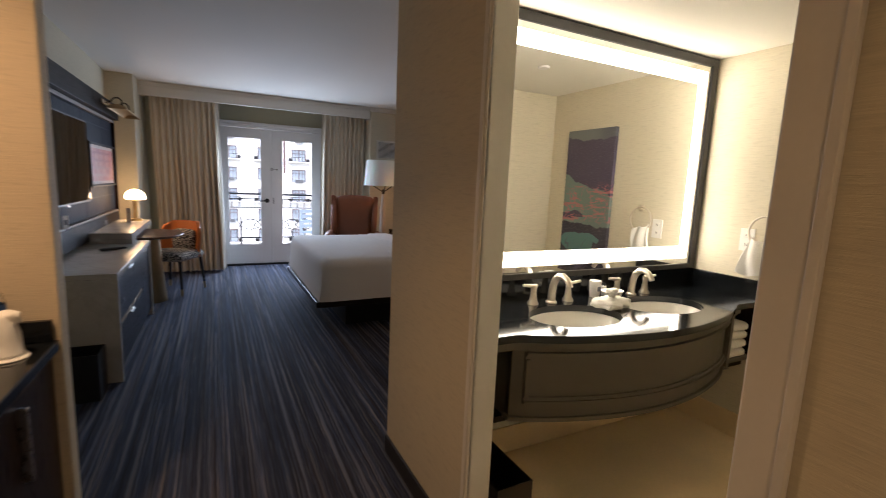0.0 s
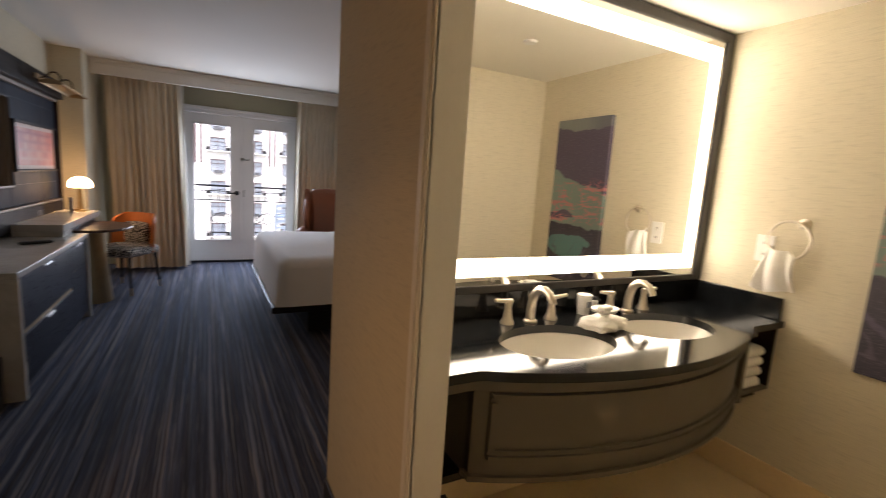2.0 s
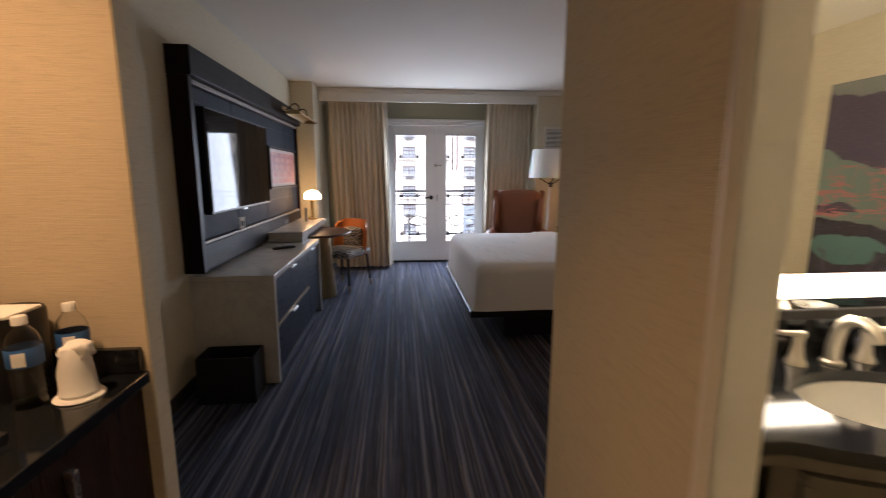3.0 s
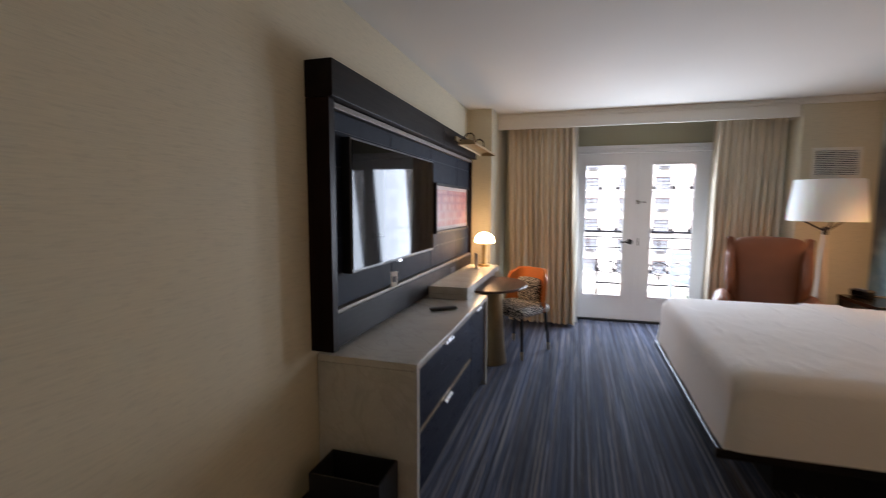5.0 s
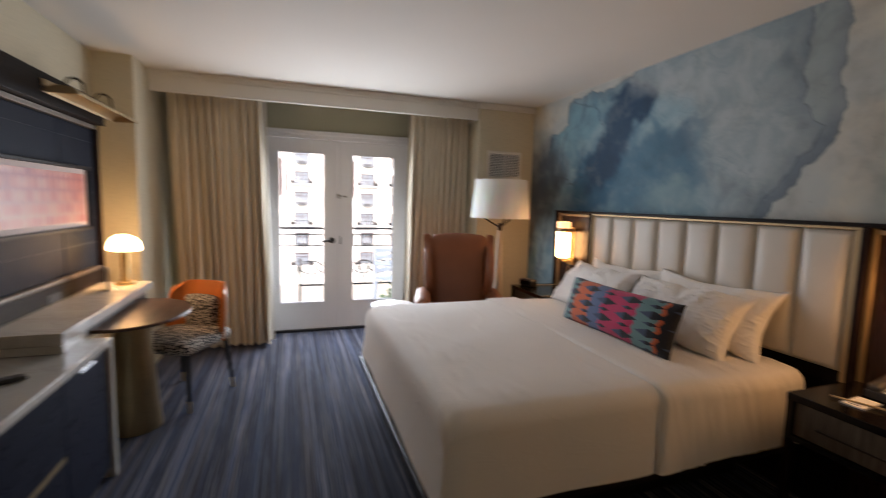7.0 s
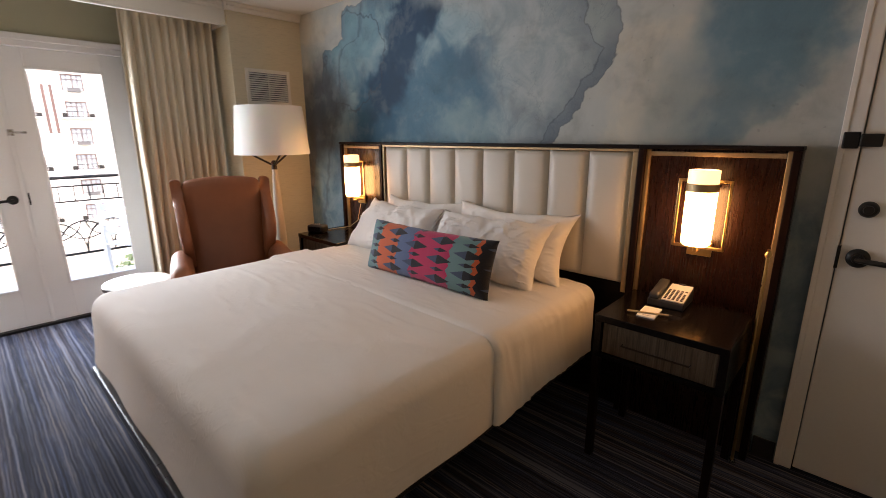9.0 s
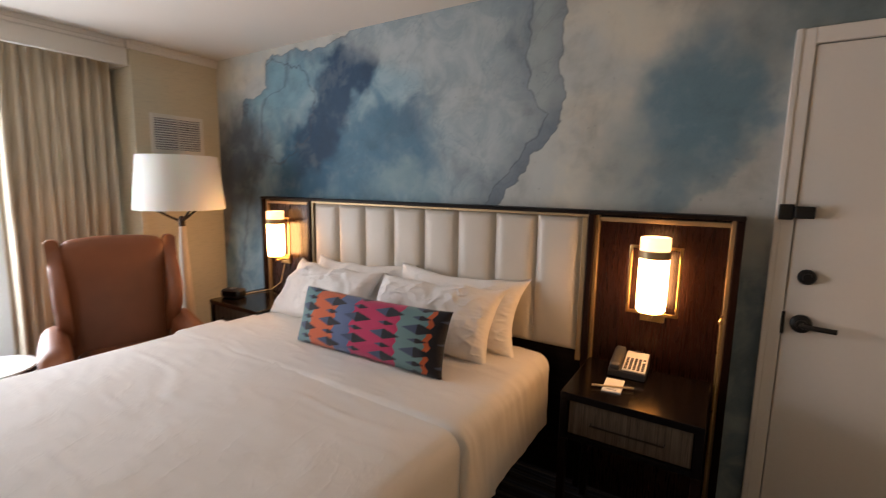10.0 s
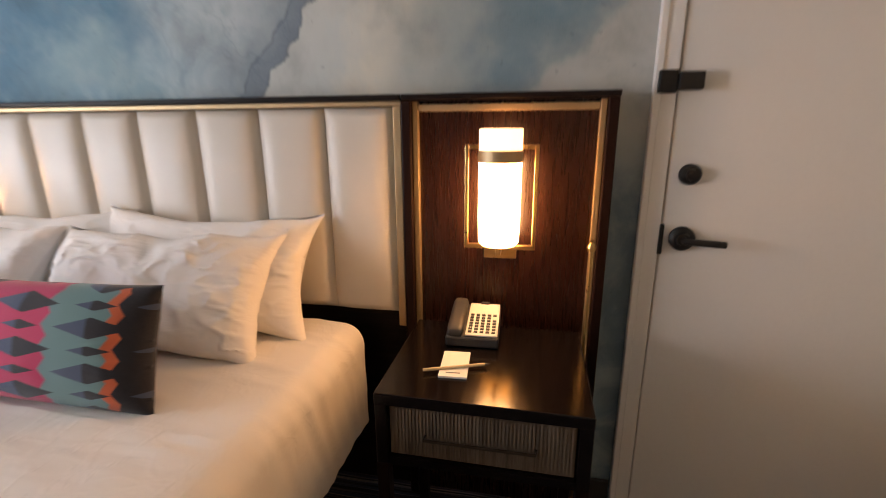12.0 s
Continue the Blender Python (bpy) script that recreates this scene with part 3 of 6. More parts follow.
def tube(bm, pts, r, seg=8, r2=None, caps=True):
    """A round bar along the points; r2: its radius at the far end."""
    pts = [Vector(p) for p in pts]
    rings, n = [], len(pts)
    up = None
    for i, p in enumerate(pts):
        d = (pts[min(i + 1, n - 1)] - pts[max(i - 1, 0)]).normalized()
        if up is None:
            up = Vector((0, 0, 1)) if abs(d.z) < 0.9 else Vector((1, 0, 0))
        a = d.cross(up).normalized()
        up = a.cross(d).normalized()
        rr = r + ((r2 if r2 is not None else r) - r) * i / max(1, n - 1)
        rings.append([bm.verts.new(p + a * rr * math.cos(2 * math.pi * j / seg) + up * rr * math.sin(2 * math.pi * j / seg)) for j in range(seg)])
    for a, b in zip(rings, rings[1:]):
        for i in range(seg):
            j = (i + 1) % seg
            bm.faces.new((a[i], a[j], b[j], b[i]))
    if caps:
        bm.faces.new(rings[0][::-1])
        bm.faces.new(rings[-1])
    bmesh.ops.recalc_face_normals(bm, faces=bm.faces)
    return bm


def soft_box(bm, x0, y0, z0, x1, y1, z1, r, cuts=12, bulge=0.0, rough=0.0, freq=6.0):
    """A padded block: rounded all round, crowned by bulge, uneven by rough."""
    before = len(bm.verts)
    made = bmesh.ops.create_cube(bm, size=2.0)["verts"]
    es = list({e for v in made for e in v.link_edges})
    bmesh.ops.subdivide_edges(bm, edges=es, cuts=cuts, use_grid_fill=True)
    vs = list(bm.verts)[before:]
    c, h = Vector(((x0 + x1) / 2, (y0 + y1) / 2, (z0 + z1) / 2)), Vector(((x1 - x0) / 2, (y1 - y0) / 2, (z1 - z0) / 2))
    rr = [min(r, 0.98 * a) for a in h]
    for v in vs:
        q = v.co.copy()
        p = Vector([q[i] * h[i] for i in range(3)])
        inner = Vector([max(-(h[i] - rr[i]), min(h[i] - rr[i], p[i])) for i in range(3)])
        d = Vector([(p[i] - inner[i]) / rr[i] for i in range(3)])
        if d.length > 1e-6:
            d = d / d.length * max(abs(d[0]), abs(d[1]), abs(d[2]))
        p = inner + Vector([d[i] * rr[i] for i in range(3)])
        if bulge:
            for i in range(3):
                j, m = (i + 1) % 3, (i + 2) % 3
                p[i] += bulge * q[i] * (1 - q[j] ** 2) * (1 - q[m] ** 2) * (1 if h[i] < 0.9 * max(h) else 0.3)
        w = c + p
        if rough:
            s = noise.noise(w * freq) + 0.5 * noise.noise(w * freq * 2.3)
            w += (p.normalized() if p.length else Vector((0, 0, 1))) * rough * s
        v.co = w
    return bm


def part(name, bm, material, parent=None, label="", smooth=38):
    """Links a bmesh as one mesh object, under a thing or a part where one is given."""
    id_bm = id(bm)
    me = bpy.data.meshes.new(name)
    bm.normal_update()
    bm.to_mesh(me)
    bm.free()
    if id_bm in BOXY:
        BOXY.discard(id_bm)
        smooth = min(smooth, 14)
    if smooth:
        me.shade_smooth()
        me.set_sharp_from_angle(angle=radians(smooth))
    me.materials.append(material)
    ob = new(name, me)
    if parent is not None:
        ob.parent = parent
        if parent.type == "EMPTY" and parent.get("world"):
            ob.matrix_parent_inverse = parent.matrix_basis.inverted()
    if label:
        ob["label"] = label
    return ob


def thing(name, label, category, at=(0, 0, 0), turn=0.0, group="", local=False):
    """An Empty at the base of a thing. local: its parts are built round its base; otherwise in world places."""
    e = new(name)
    e.empty_display_size = 0.1
    e.matrix_basis = pose(*at, 0, 0, turn)
    if not local:
        e["world"] = 1
    return tagged(e, label, category, group)


def structure(name, bm, material, label, category, smooth=30):
    return tagged(part(name, bm, material, None, "", smooth), label, category, "", "structure")


# ---- the building's shell ----
WX, EX, NY, CZ = -0.71, 3.13, 9.0, 2.46  # west wall, east wall, door wall, ceiling
OUT = 0.14
BE, BN = 2.992, 3.345  # bathroom: wall with the towel ring, wall behind the vanity

structure("floor", boxes((-0.85, -1.1, -0.15, 1.218, 9.0, 0.0), (1.218, 3.40, -0.15, 3.3, 9.0, 0.0)), M["carpet"], "dark blue and charcoal striped hotel carpet", "carpet", 0)
structure("bath_floor", boxes((1.218, 1.85, -0.15, 3.12, 3.40, -0.002)), M["tile"], "beige stone tile bathroom floor", "floor", 0)
structure("ceiling", boxes((-0.85, 3.425, CZ, 3.3, 9.15, CZ + 0.2)), M["ceiling"], "white painted plaster bedroom ceiling", "ceiling", 0)
structure("ceiling_hall", boxes((-0.85, -1.15, 2.36, 1.218, 3.425, CZ + 0.2)), M["ceiling"], "white painted entrance hall ceiling", "ceiling", 0)
structure("ceiling_bath", boxes((1.197, 1.76, 2.148, 3.12, 3.36, 2.34)), M["bath_ceiling"], "cream painted bathroom ceiling", "ceiling", 0)

structure("wall_west", boxes((WX - OUT, 3.425, 0, WX, 8.0, CZ)), M["wall"], "beige grasscloth wall behind the television", "wall", 0)
structure("wall_column", boxes((WX - OUT, 8.0, 0, -0.445, 9.0, CZ)), M["wall"], "beige papered column beside the curtain", "wall", 0)
structure("wall_pier", boxes((2.50, 8.34, 0, EX + OUT, 9.0, CZ)), M["wall"], "beige papered pier beside the balcony doors", "wall", 0)
structure("wall_north", boxes((-0.85, NY, 0, 0.35, NY + 0.15, CZ), (1.95, NY, 0, 3.27, NY + 0.15, CZ), (0.35, NY, 2.115, 1.95, NY + 0.15, CZ)), M["green"],
          "sage painted wall round the balcony doors", "wall", 0)
structure("wall_east", boxes((EX, 4.515, 0, EX + OUT, 8.34, CZ), (EX, 3.594, 0, EX + OUT, 3.635, CZ), (EX, 3.635, 2.045, EX + OUT, 4.515, CZ), (EX + 0.10, 3.635, 0, EX + OUT, 4.515, 2.045)),
          M["mural"], "bed wall with a blue watercolour mural", "wall", 0)
structure("wall_south", boxes((1.197, 3.362, 0, EX + OUT, 3.594, CZ)), M["wall"], "thick papered wall between bedroom and bathroom", "wall", 0)
structure("wall_hall_east", boxes((1.118, 2.789, 0, 1.197, 3.594, CZ), (1.044, -1.1, 0, 1.197, 1.911, CZ), (1.118, 1.911, 2.06, 1.197, 2.789, CZ)), M["wall"],
          "beige papered hall wall with the bathroom opening", "wall", 0)
structure("wall_bath_north", boxes((1.197, BN, 0, 3.12, 3.362, 2.34)), M["bath_wall"], "cream papered wall behind the vanity", "wall", 0)
structure("wall_bath_east", boxes((BE, 1.85, 0, 3.12, BN, 2.34)), M["bath_wall"], "cream papered bathroom wall with a towel ring", "wall", 0)
structure("wall_bath_south", boxes((1.199, 1.76, 0, BE, 1.905, 2.34)), M["bath_wall"], "cream papered bathroom end wall", "wall", 0)
structure("wall_bar_partition", boxes((-0.85, 3.35, 0, -0.090, 3.425, CZ)), M["bar_wall"], "short papered partition beside the wet bar", "wall", 0)
structure("wall_bar_back", boxes((-0.85, 1.75, 0, -0.70, 3.35, CZ)), M["bar_wall"], "papered wall behind the wet bar", "wall", 0)
structure("wall_hall_west", boxes((-0.85, -1.1, 0, -0.02, 1.75, CZ)), M["wall"], "beige papered hall wall", "wall", 0)
structure("wall_hall_south", boxes((-0.85, -1.2, 0, 1.30, -1.1, CZ)), M["wall"], "beige papered end of the hall", "wall", 0)


def baseboard(name, rows):
    structure(name, boxes(*rows, bevel=0.004), M["base"], "dark carpeted skirting along the wall", "baseboard")


baseboard("baseboard_1", [(WX, 3.43, 0, WX + 0.012, 4.94, 0.09), (WX, 7.8, 0, WX + 0.012, 8.0, 0.09)])
baseboard("baseboard_2", [(1.106, 2.82, 0, 1.118, 3.594, 0.09)])
baseboard("baseboard_3", [(EX - 0.012, 4.57, 0, EX, 4.655, 0.09), (EX - 0.012, 7.70, 0, EX, 8.33, 0.09), (2.51, 8.328, 0, 3.115, 8.34, 0.09)])
baseboard("baseboard_4", [(1.22, 3.594, 0, EX - 0.002, 3.606, 0.09)])
structure("baseboard_5", boxes((BE - 0.012, 1.935, 0, BE, BN - 0.012, 0.142), (1.22, BN - 0.012, 0, BE, BN, 0.142), bevel=0.003), M["tile"], "beige tile skirting in the bathroom", "baseboard")

# casing and lining of the bathroom opening
structure("trim_bath_casing", boxes((1.104, 2.775, 0, 1.118, 2.818, 2.13), (1.098, 2.785, 0, 1.105, 2.808, 2.13), (1.030, 1.855, 0, 1.044, 1.925, 2.13), (1.026, 1.855, 0, 1.031, 1.87, 2.13),
                                 (1.104, 1.926, 2.06, 1.118, 2.775, 2.13), (1.106, 2.775, 0, 1.199, 2.789, 2.06), (1.032, 1.911, 0, 1.199, 1.925, 2.06), bevel=0.004),
          M["trim"], "cream painted casing round the bathroom opening", "trim")
structure("trim_partition_corner", boxes((-0.090, 3.352, 0, -0.086, 3.423, CZ), bevel=0.002), M["wall"], "papered end of the short partition", "trim")

# curtain box with stepped crown moulding
structure("trim_pelmet", boxes((-0.445, 8.37, 2.29, 2.50, 8.395, CZ), (-0.445, 8.352, 2.43, 2.50, 8.372, CZ), (-0.445, 8.36, 2.405, 2.50, 8.371, 2.432), (-0.445, 8.362, 2.29, 2.50, 8.371, 2.302),
                              (2.478, 8.395, 2.29, 2.498, 8.99, CZ), bevel=0.004),
          M["trim"], "cream painted curtain box with crown moulding", "trim")
structure("trim_crown", boxes((2.50, 8.318, 2.40, EX, 8.34, CZ), (2.50, 8.305, 2.43, EX, 8.319, CZ), (2.478, 8.318, 2.40, 2.50, 8.352, CZ), bevel=0.005), M["trim"], "cream crown moulding above the pier", "trim")
tube_bm = tube(bmesh.new(), [(-0.43, 8.60, 2.37), (2.47, 8.60, 2.37)], 0.012)
tagged(part("curtain_rail", tube_bm, M["steel"]), "steel curtain rail hidden behind the curtain box", "curtain rail")


# ---- balcony doors ----
def french_doors():
    door = tagged(new("door_1"), "white double French doors closed onto a balcony", "door", "", "structure")
    door.matrix_basis = pose(1.149, 9.0, 0)
    door["world"] = 1
    part("door_frame", boxes((0.352, 8.985, 0, 0.392, 9.13, 2.112), (1.908, 8.985, 0, 1.948, 9.13, 2.112), (0.392, 8.985, 2.065, 1.908, 9.13, 2.112), bevel=0.004), M["white"], door)
    part("casing", boxes((0.31, 8.975, 0, 0.36, 8.999, 2.112), (1.94, 8.975, 0, 1.99, 8.999, 2.112), (0.31, 8.972, 2.105, 1.99, 8.999, 2.15), bevel=0.005), M["white"], door)
    part("threshold", boxes((0.392, 8.97, 0, 1.908, 9.13, 0.022), bevel=0.004), M["iron"], door, "dark metal threshold")
    for x0, x1, gl, gr in ((0.395, 1.146, 0.545, 0.998), (1.152, 1.905, 1.300, 1.755)):
        leaf = part("leaf", boxes((x0, 9.0, 0.025, gl, 9.045, 2.06), (gr, 9.0, 0.025, x1, 9.045, 2.06), (gl, 9.0, 0.025, gr, 9.045, 0.318), (gl, 9.0, 1.92, gr, 9.045, 2.06), bevel=0.003), M["white"], door)
        part("glazing_bead", boxes((gl - 0.012, 8.992, 0.306, gl + 0.006, 9.002, 1.932), (gr - 0.006, 8.992, 0.306, gr + 0.012, 9.002, 1.932), (gl, 8.992, 0.306, gr, 9.002, 0.324),
                                   (gl, 8.992, 1.914, gr, 9.002, 1.932), bevel=0.003), M["white"], leaf)
        pane = part("pane", boxes((gl, 9.018, 0.318, gr, 9.024, 1.92)), M["glass"], leaf, "clear glass pane", 0)
        pane.visible_shadow = False
    astragal = part("astragal", boxes((1.138, 8.988, 0.025, 1.160, 9.0, 2.06), bevel=0.004), M["white"], door)
    bm = bmesh.new()
    lathe(bm, [(0, 0), (0.030, 0), (0.033, 0.006), (0.026, 0.012), (0, 0.014)], (0, 0, 0), 20)
    bmesh.ops.rotate(bm, verts=bm.verts, cent=(0, 0, 0), matrix=Matrix.Rotation(radians(90), 3, "X"))
    bmesh.ops.translate(bm, verts=bm.verts, vec=(1.078, 9.0, 0.995))
    rose = part("door_handle", bm, M["iron"], door, "black lever handle")
    part("lever", tube(bmesh.new(), [(1.078, 8.99, 0.995), (1.078, 8.955, 0.995), (1.066, 8.948, 0.995), (1.02, 8.947, 0.993), (0.965, 8.95, 0.988)], 0.010), M["iron"], rose)
    part("strike", boxes((1.165, 8.994, 0.95, 1.175, 8.999, 1.04)), M["iron"], door)
    flip = part("security_latch", boxes((1.130, 8.975, 1.452, 1.168, 8.99, 1.495), (1.168, 8.968, 1.466, 1.235, 8.980, 1.482), bevel=0.003), M["steel"], door, "steel swing-bar security latch")


french_doors()


def connecting_door():
    door = tagged(new("door_2"), "closed ivory painted connecting door with black fittings", "door", "", "structure")
    door.matrix_basis = pose(EX, 4.07, 0)
    door["world"] = 1
    part("door_frame", boxes((EX - 0.022, 4.503, 0, EX, 4.565, 2.092), (EX - 0.022, 3.60, 0, EX, 3.645, 2.092), (EX - 0.022, 3.645, 2.035, EX, 4.503, 2.092), (EX - 0.027, 4.545, 0, EX - 0.02, 4.565, 2.092), bevel=0.004),
         M["cdoor"], door)
    part("leaf", boxes((EX - 0.014, 3.649, 0.012, EX + 0.03, 4.499, 2.031), bevel=0.003), M["cdoor"], door)
    for z, r in ((1.165, 0.030), (0.978, 0.036)):
        bm = lathe(bmesh.new(), [(0, 0), (r, 0), (r, 0.010), (r * 0.8, 0.018), (r * 0.55, 0.020), (r * 0.5, 0.030), (0, 0.032)], (0, 0, 0), 22)
        bmesh.ops.rotate(bm, verts=bm.verts, cent=(0, 0, 0), matrix=Matrix.Rotation(radians(-90), 3, "Y"))
        bmesh.ops.translate(bm, verts=bm.verts, vec=(EX - 0.014, 4.442, z))
        knob = part("deadbolt" if z > 1.1 else "door_handle", bm, M["iron"], door, "black round deadbolt" if z > 1.1 else "black lever handle")
        if z < 1.1:
            part("lever", tube(bmesh.new(), [(EX - 0.03, 4.442, z), (EX - 0.062, 4.442, z), (EX - 0.068, 4.42, z), (EX - 0.068, 4.34, z - 0.004)], 0.010), M["iron"], knob)
    part("hinge", boxes((EX - 0.030, 4.495, 0.93, EX - 0.012, 4.506, 1.02), bevel=0.002), M["iron"], door)
    part("security_latch", boxes((EX - 0.04, 4.508, 1.385, EX - 0.02, 4.556, 1.445), (EX - 0.052, 4.445, 1.392, EX - 0.014, 4.507, 1.438), bevel=0.004), M["iron"], door, "black swing-bar security latch")


connecting_door()


# ---- balcony and the world outside ----
structure("balcony", boxes((-1.6, 9.15, -0.2, 4.0, 10.6, -0.02)), M["pavers"], "pale concrete balcony floor", "balcony", 0)


def railing():
    r = thing("balcony_railing", "black wrought-iron balcony railing with interlaced arcs", "railing", (1.2, 10.42, -0.02))
    y = 10.42
    part("top_rail", tube(bmesh.new(), [(-1.6, y, 1.04), (4.0, y, 1.04)], 0.016), M["iron"], r)
    part("upper_rail", boxes((-1.6, y - 0.008, 0.945, 4.0, y + 0.008, 0.960)), M["iron"], r)
    part("middle_rail", boxes((-1.6, y - 0.008, 0.79, 4.0, y + 0.008, 0.805)), M["iron"], r)
    part("bottom_rail", boxes((0.77, y - 0.01, 0.235, 4.0, y + 0.01, 0.258)), M["iron"], r)
    for x in (-1.6, -0.3, 0.36, 0.77, 2.62, 3.95):
        part("post", boxes((x - 0.014, y - 0.014, -0.02, x + 0.014, y + 0.014, 1.04 if x not in (0.36, 0.77) else 0.62)), M["iron"], r)
    bar = None
    for i in range(44):
        x = -1.5 + i * 0.125
        b = part("baluster", boxes((-0.006, -0.006, 0.80, 0.006, 0.006, 0.95)), M["iron"], r) if bar is None else new("baluster", bar)
        if bar is None:
            bar = b.data
        b.parent = r
        b.matrix_parent_inverse = r.matrix_basis.inverted()
        b.matrix_basis = pose(x, y, 0)
    for i in range(11):
        cx = 0.93 + i * 0.24
        pts = [(cx + 0.24 * math.cos(a), y + 0.004 * (i % 2), 0.255 + 0.33 * math.sin(a)) for a in [math.pi * j / 16 for j in range(17)]]
        part("arc", tube(bmesh.new(), pts, 0.0085, 6), M["iron"], r)
        up = [(cx + 0.22 * math.cos(a), y - 0.005 * (i % 2), 0.60 - 0.20 * math.sin(a)) for a in [math.pi * j / 12 for j in range(13)]]
        part("arc", tube(bmesh.new(), up, 0.007, 6), M["iron"], r)


railing()


def patio_chair():
    c = thing("patio_chair", "white slatted patio chair on the balcony", "chair", (2.05, 9.95, -0.02), 35, local=True)
    part("seat", boxes(*[(-0.24, -0.24 + i * 0.08, 0.40, 0.24, -0.175 + i * 0.08, 0.42) for i in range(6)], bevel=0.004), M["white"], c)
    for x in (-0.22, 0.22):
        for yy in (-0.22, 0.22):
            part("leg", boxes((x - 0.02, yy - 0.02, 0, x + 0.02, yy + 0.02, 0.40 if yy < 0 else 0.82), bevel=0.004), M["white"], c)
        part("armrest", boxes((x - 0.03, -0.24, 0.60, x + 0.03, 0.22, 0.625), bevel=0.005), M["white"], c)
    for i in range(4):
        part("slat", boxes((-0.20, 0.21, 0.48 + i * 0.09, 0.20, 0.23, 0.54 + i * 0.09), bevel=0.004), M["white"], c)


patio_chair()
structure("ground", boxes((-400, -200, -11.6, 400, 600, -11.0)), M["ground"], "courtyard ground far below the balcony", "ground", 0)


def facade(name, label, m, columns, rows, width, x0):
    """A stuccoed wing: its front lies in the plane y = 0 and looks to -y."""
    b = thing(name, label, "building", (0, 0, 0), 0, local=True)
    b.matrix_basis = m
    part("wall", boxes((x0, 0.25, -11, x0 + width, 12, 14.5)), M["cream_stucco"], b, "", 0)
    part("roof", boxes((x0 - 0.6, -0.5, 14.5, x0 + width + 0.6, 12.5, 15.0), (x0 - 0.3, -0.2, 15.0, x0 + width + 0.3, 12.2, 15.5), bevel=0.08), M["pier"], b)
    for i in range(0, len(columns), 2):
        part("pilaster", boxes((columns[i] - 3.1, 0.05, -11, columns[i] - 1.7, 0.3, 14.5)), M["pier"], b, "", 0)
        for dx in (-2.75, -2.05):
            part("dark_stripe", boxes((columns[i] + dx - 0.17, -0.03, 1.9, columns[i] + dx + 0.17, 0.26, 7.2)), M["farframe"], b, "", 0)
    meshes = {}
    for ci, x in enumerate(columns):
        for ri, z in enumerate(rows):
            made = {}
            for nm, bmf, mt in (
                ("window", lambda: boxes((-1.0, -0.02, -0.85, -0.90, 0.26, 0.9), (0.90, -0.02, -0.85, 1.0, 0.26, 0.9), (-1.0, -0.02, 0.82, 1.0, 0.26, 0.92), (-0.05, -0.02, -0.85, 0.05, 0.26, 0.85),
                                        (-0.50, 0.02, -0.85, -0.46, 0.25, 0.85), (0.46, 0.02, -0.85, 0.50, 0.25, 0.85), (-0.95, 0.02, 0.34, 0.95, 0.25, 0.38)), M["farframe"]),
                ("pane", lambda: boxes((-0.93, 0.15, -0.85, 0.93, 0.247, 0.86)), M["farglass"]),
                ("ledge", lambda: boxes((-1.6, -0.75, -0.98, 1.6, 0.24, -0.86)), M["pier"]),
                ("balcony", lambda: boxes(*[(-1.55 + j * 0.221, -0.72, -0.86, -1.525 + j * 0.221, -0.695, -0.22) for j in range(15)], (-1.58, -0.73, -0.26, 1.58, -0.68, -0.20), (-1.58, -0.73, -0.80, 1.58, -0.69, -0.76),
                                         (-1.5, -0.6, -0.86, -1.05, -0.1, -0.40), (1.05, -0.6, -0.86, 1.5, -0.1, -0.40)), M["iron"]),
                ("planter", lambda: boxes((-0.55, -0.28, -0.98, 0.65, 0.2, -0.62), (-0.9, -0.3, -0.62, 0.9, -0.26, -0.57)), M["ventgrey"]),
            ):
                if nm in ("balcony", "ledge") and ri % 2 or nm == "planter" and not ri % 2:
                    continue
                parent = made.get("window", b) if nm != "window" else b
                if nm in meshes:
                    ob = new(nm, meshes[nm])
                    ob.parent = parent
                else:
                    ob = part(nm, bmf(), mt, parent, "", 0)
                    meshes[nm] = ob.data
                if nm == "window":
                    ob.matrix_basis = pose(x, 0, z)
                made[nm] = ob


facade("hotel_building", "sunlit cream stucco hotel wing across the courtyard", pose(0, 72.5, 0), [-2.5 + 4.74 * i for i in range(-5, 8)], [-7.3 + 2.96 * i for i in range(7)], 100, -50)
facade("hotel_wing", "cream stucco hotel wing beside the courtyard", pose(24, 42, 0, 0, 0, -90), (-22, -17.4, -8, -3.4, 6.0, 10.6, 20), [-7.3 + 2.96 * i for i in range(7)], 58, -29)


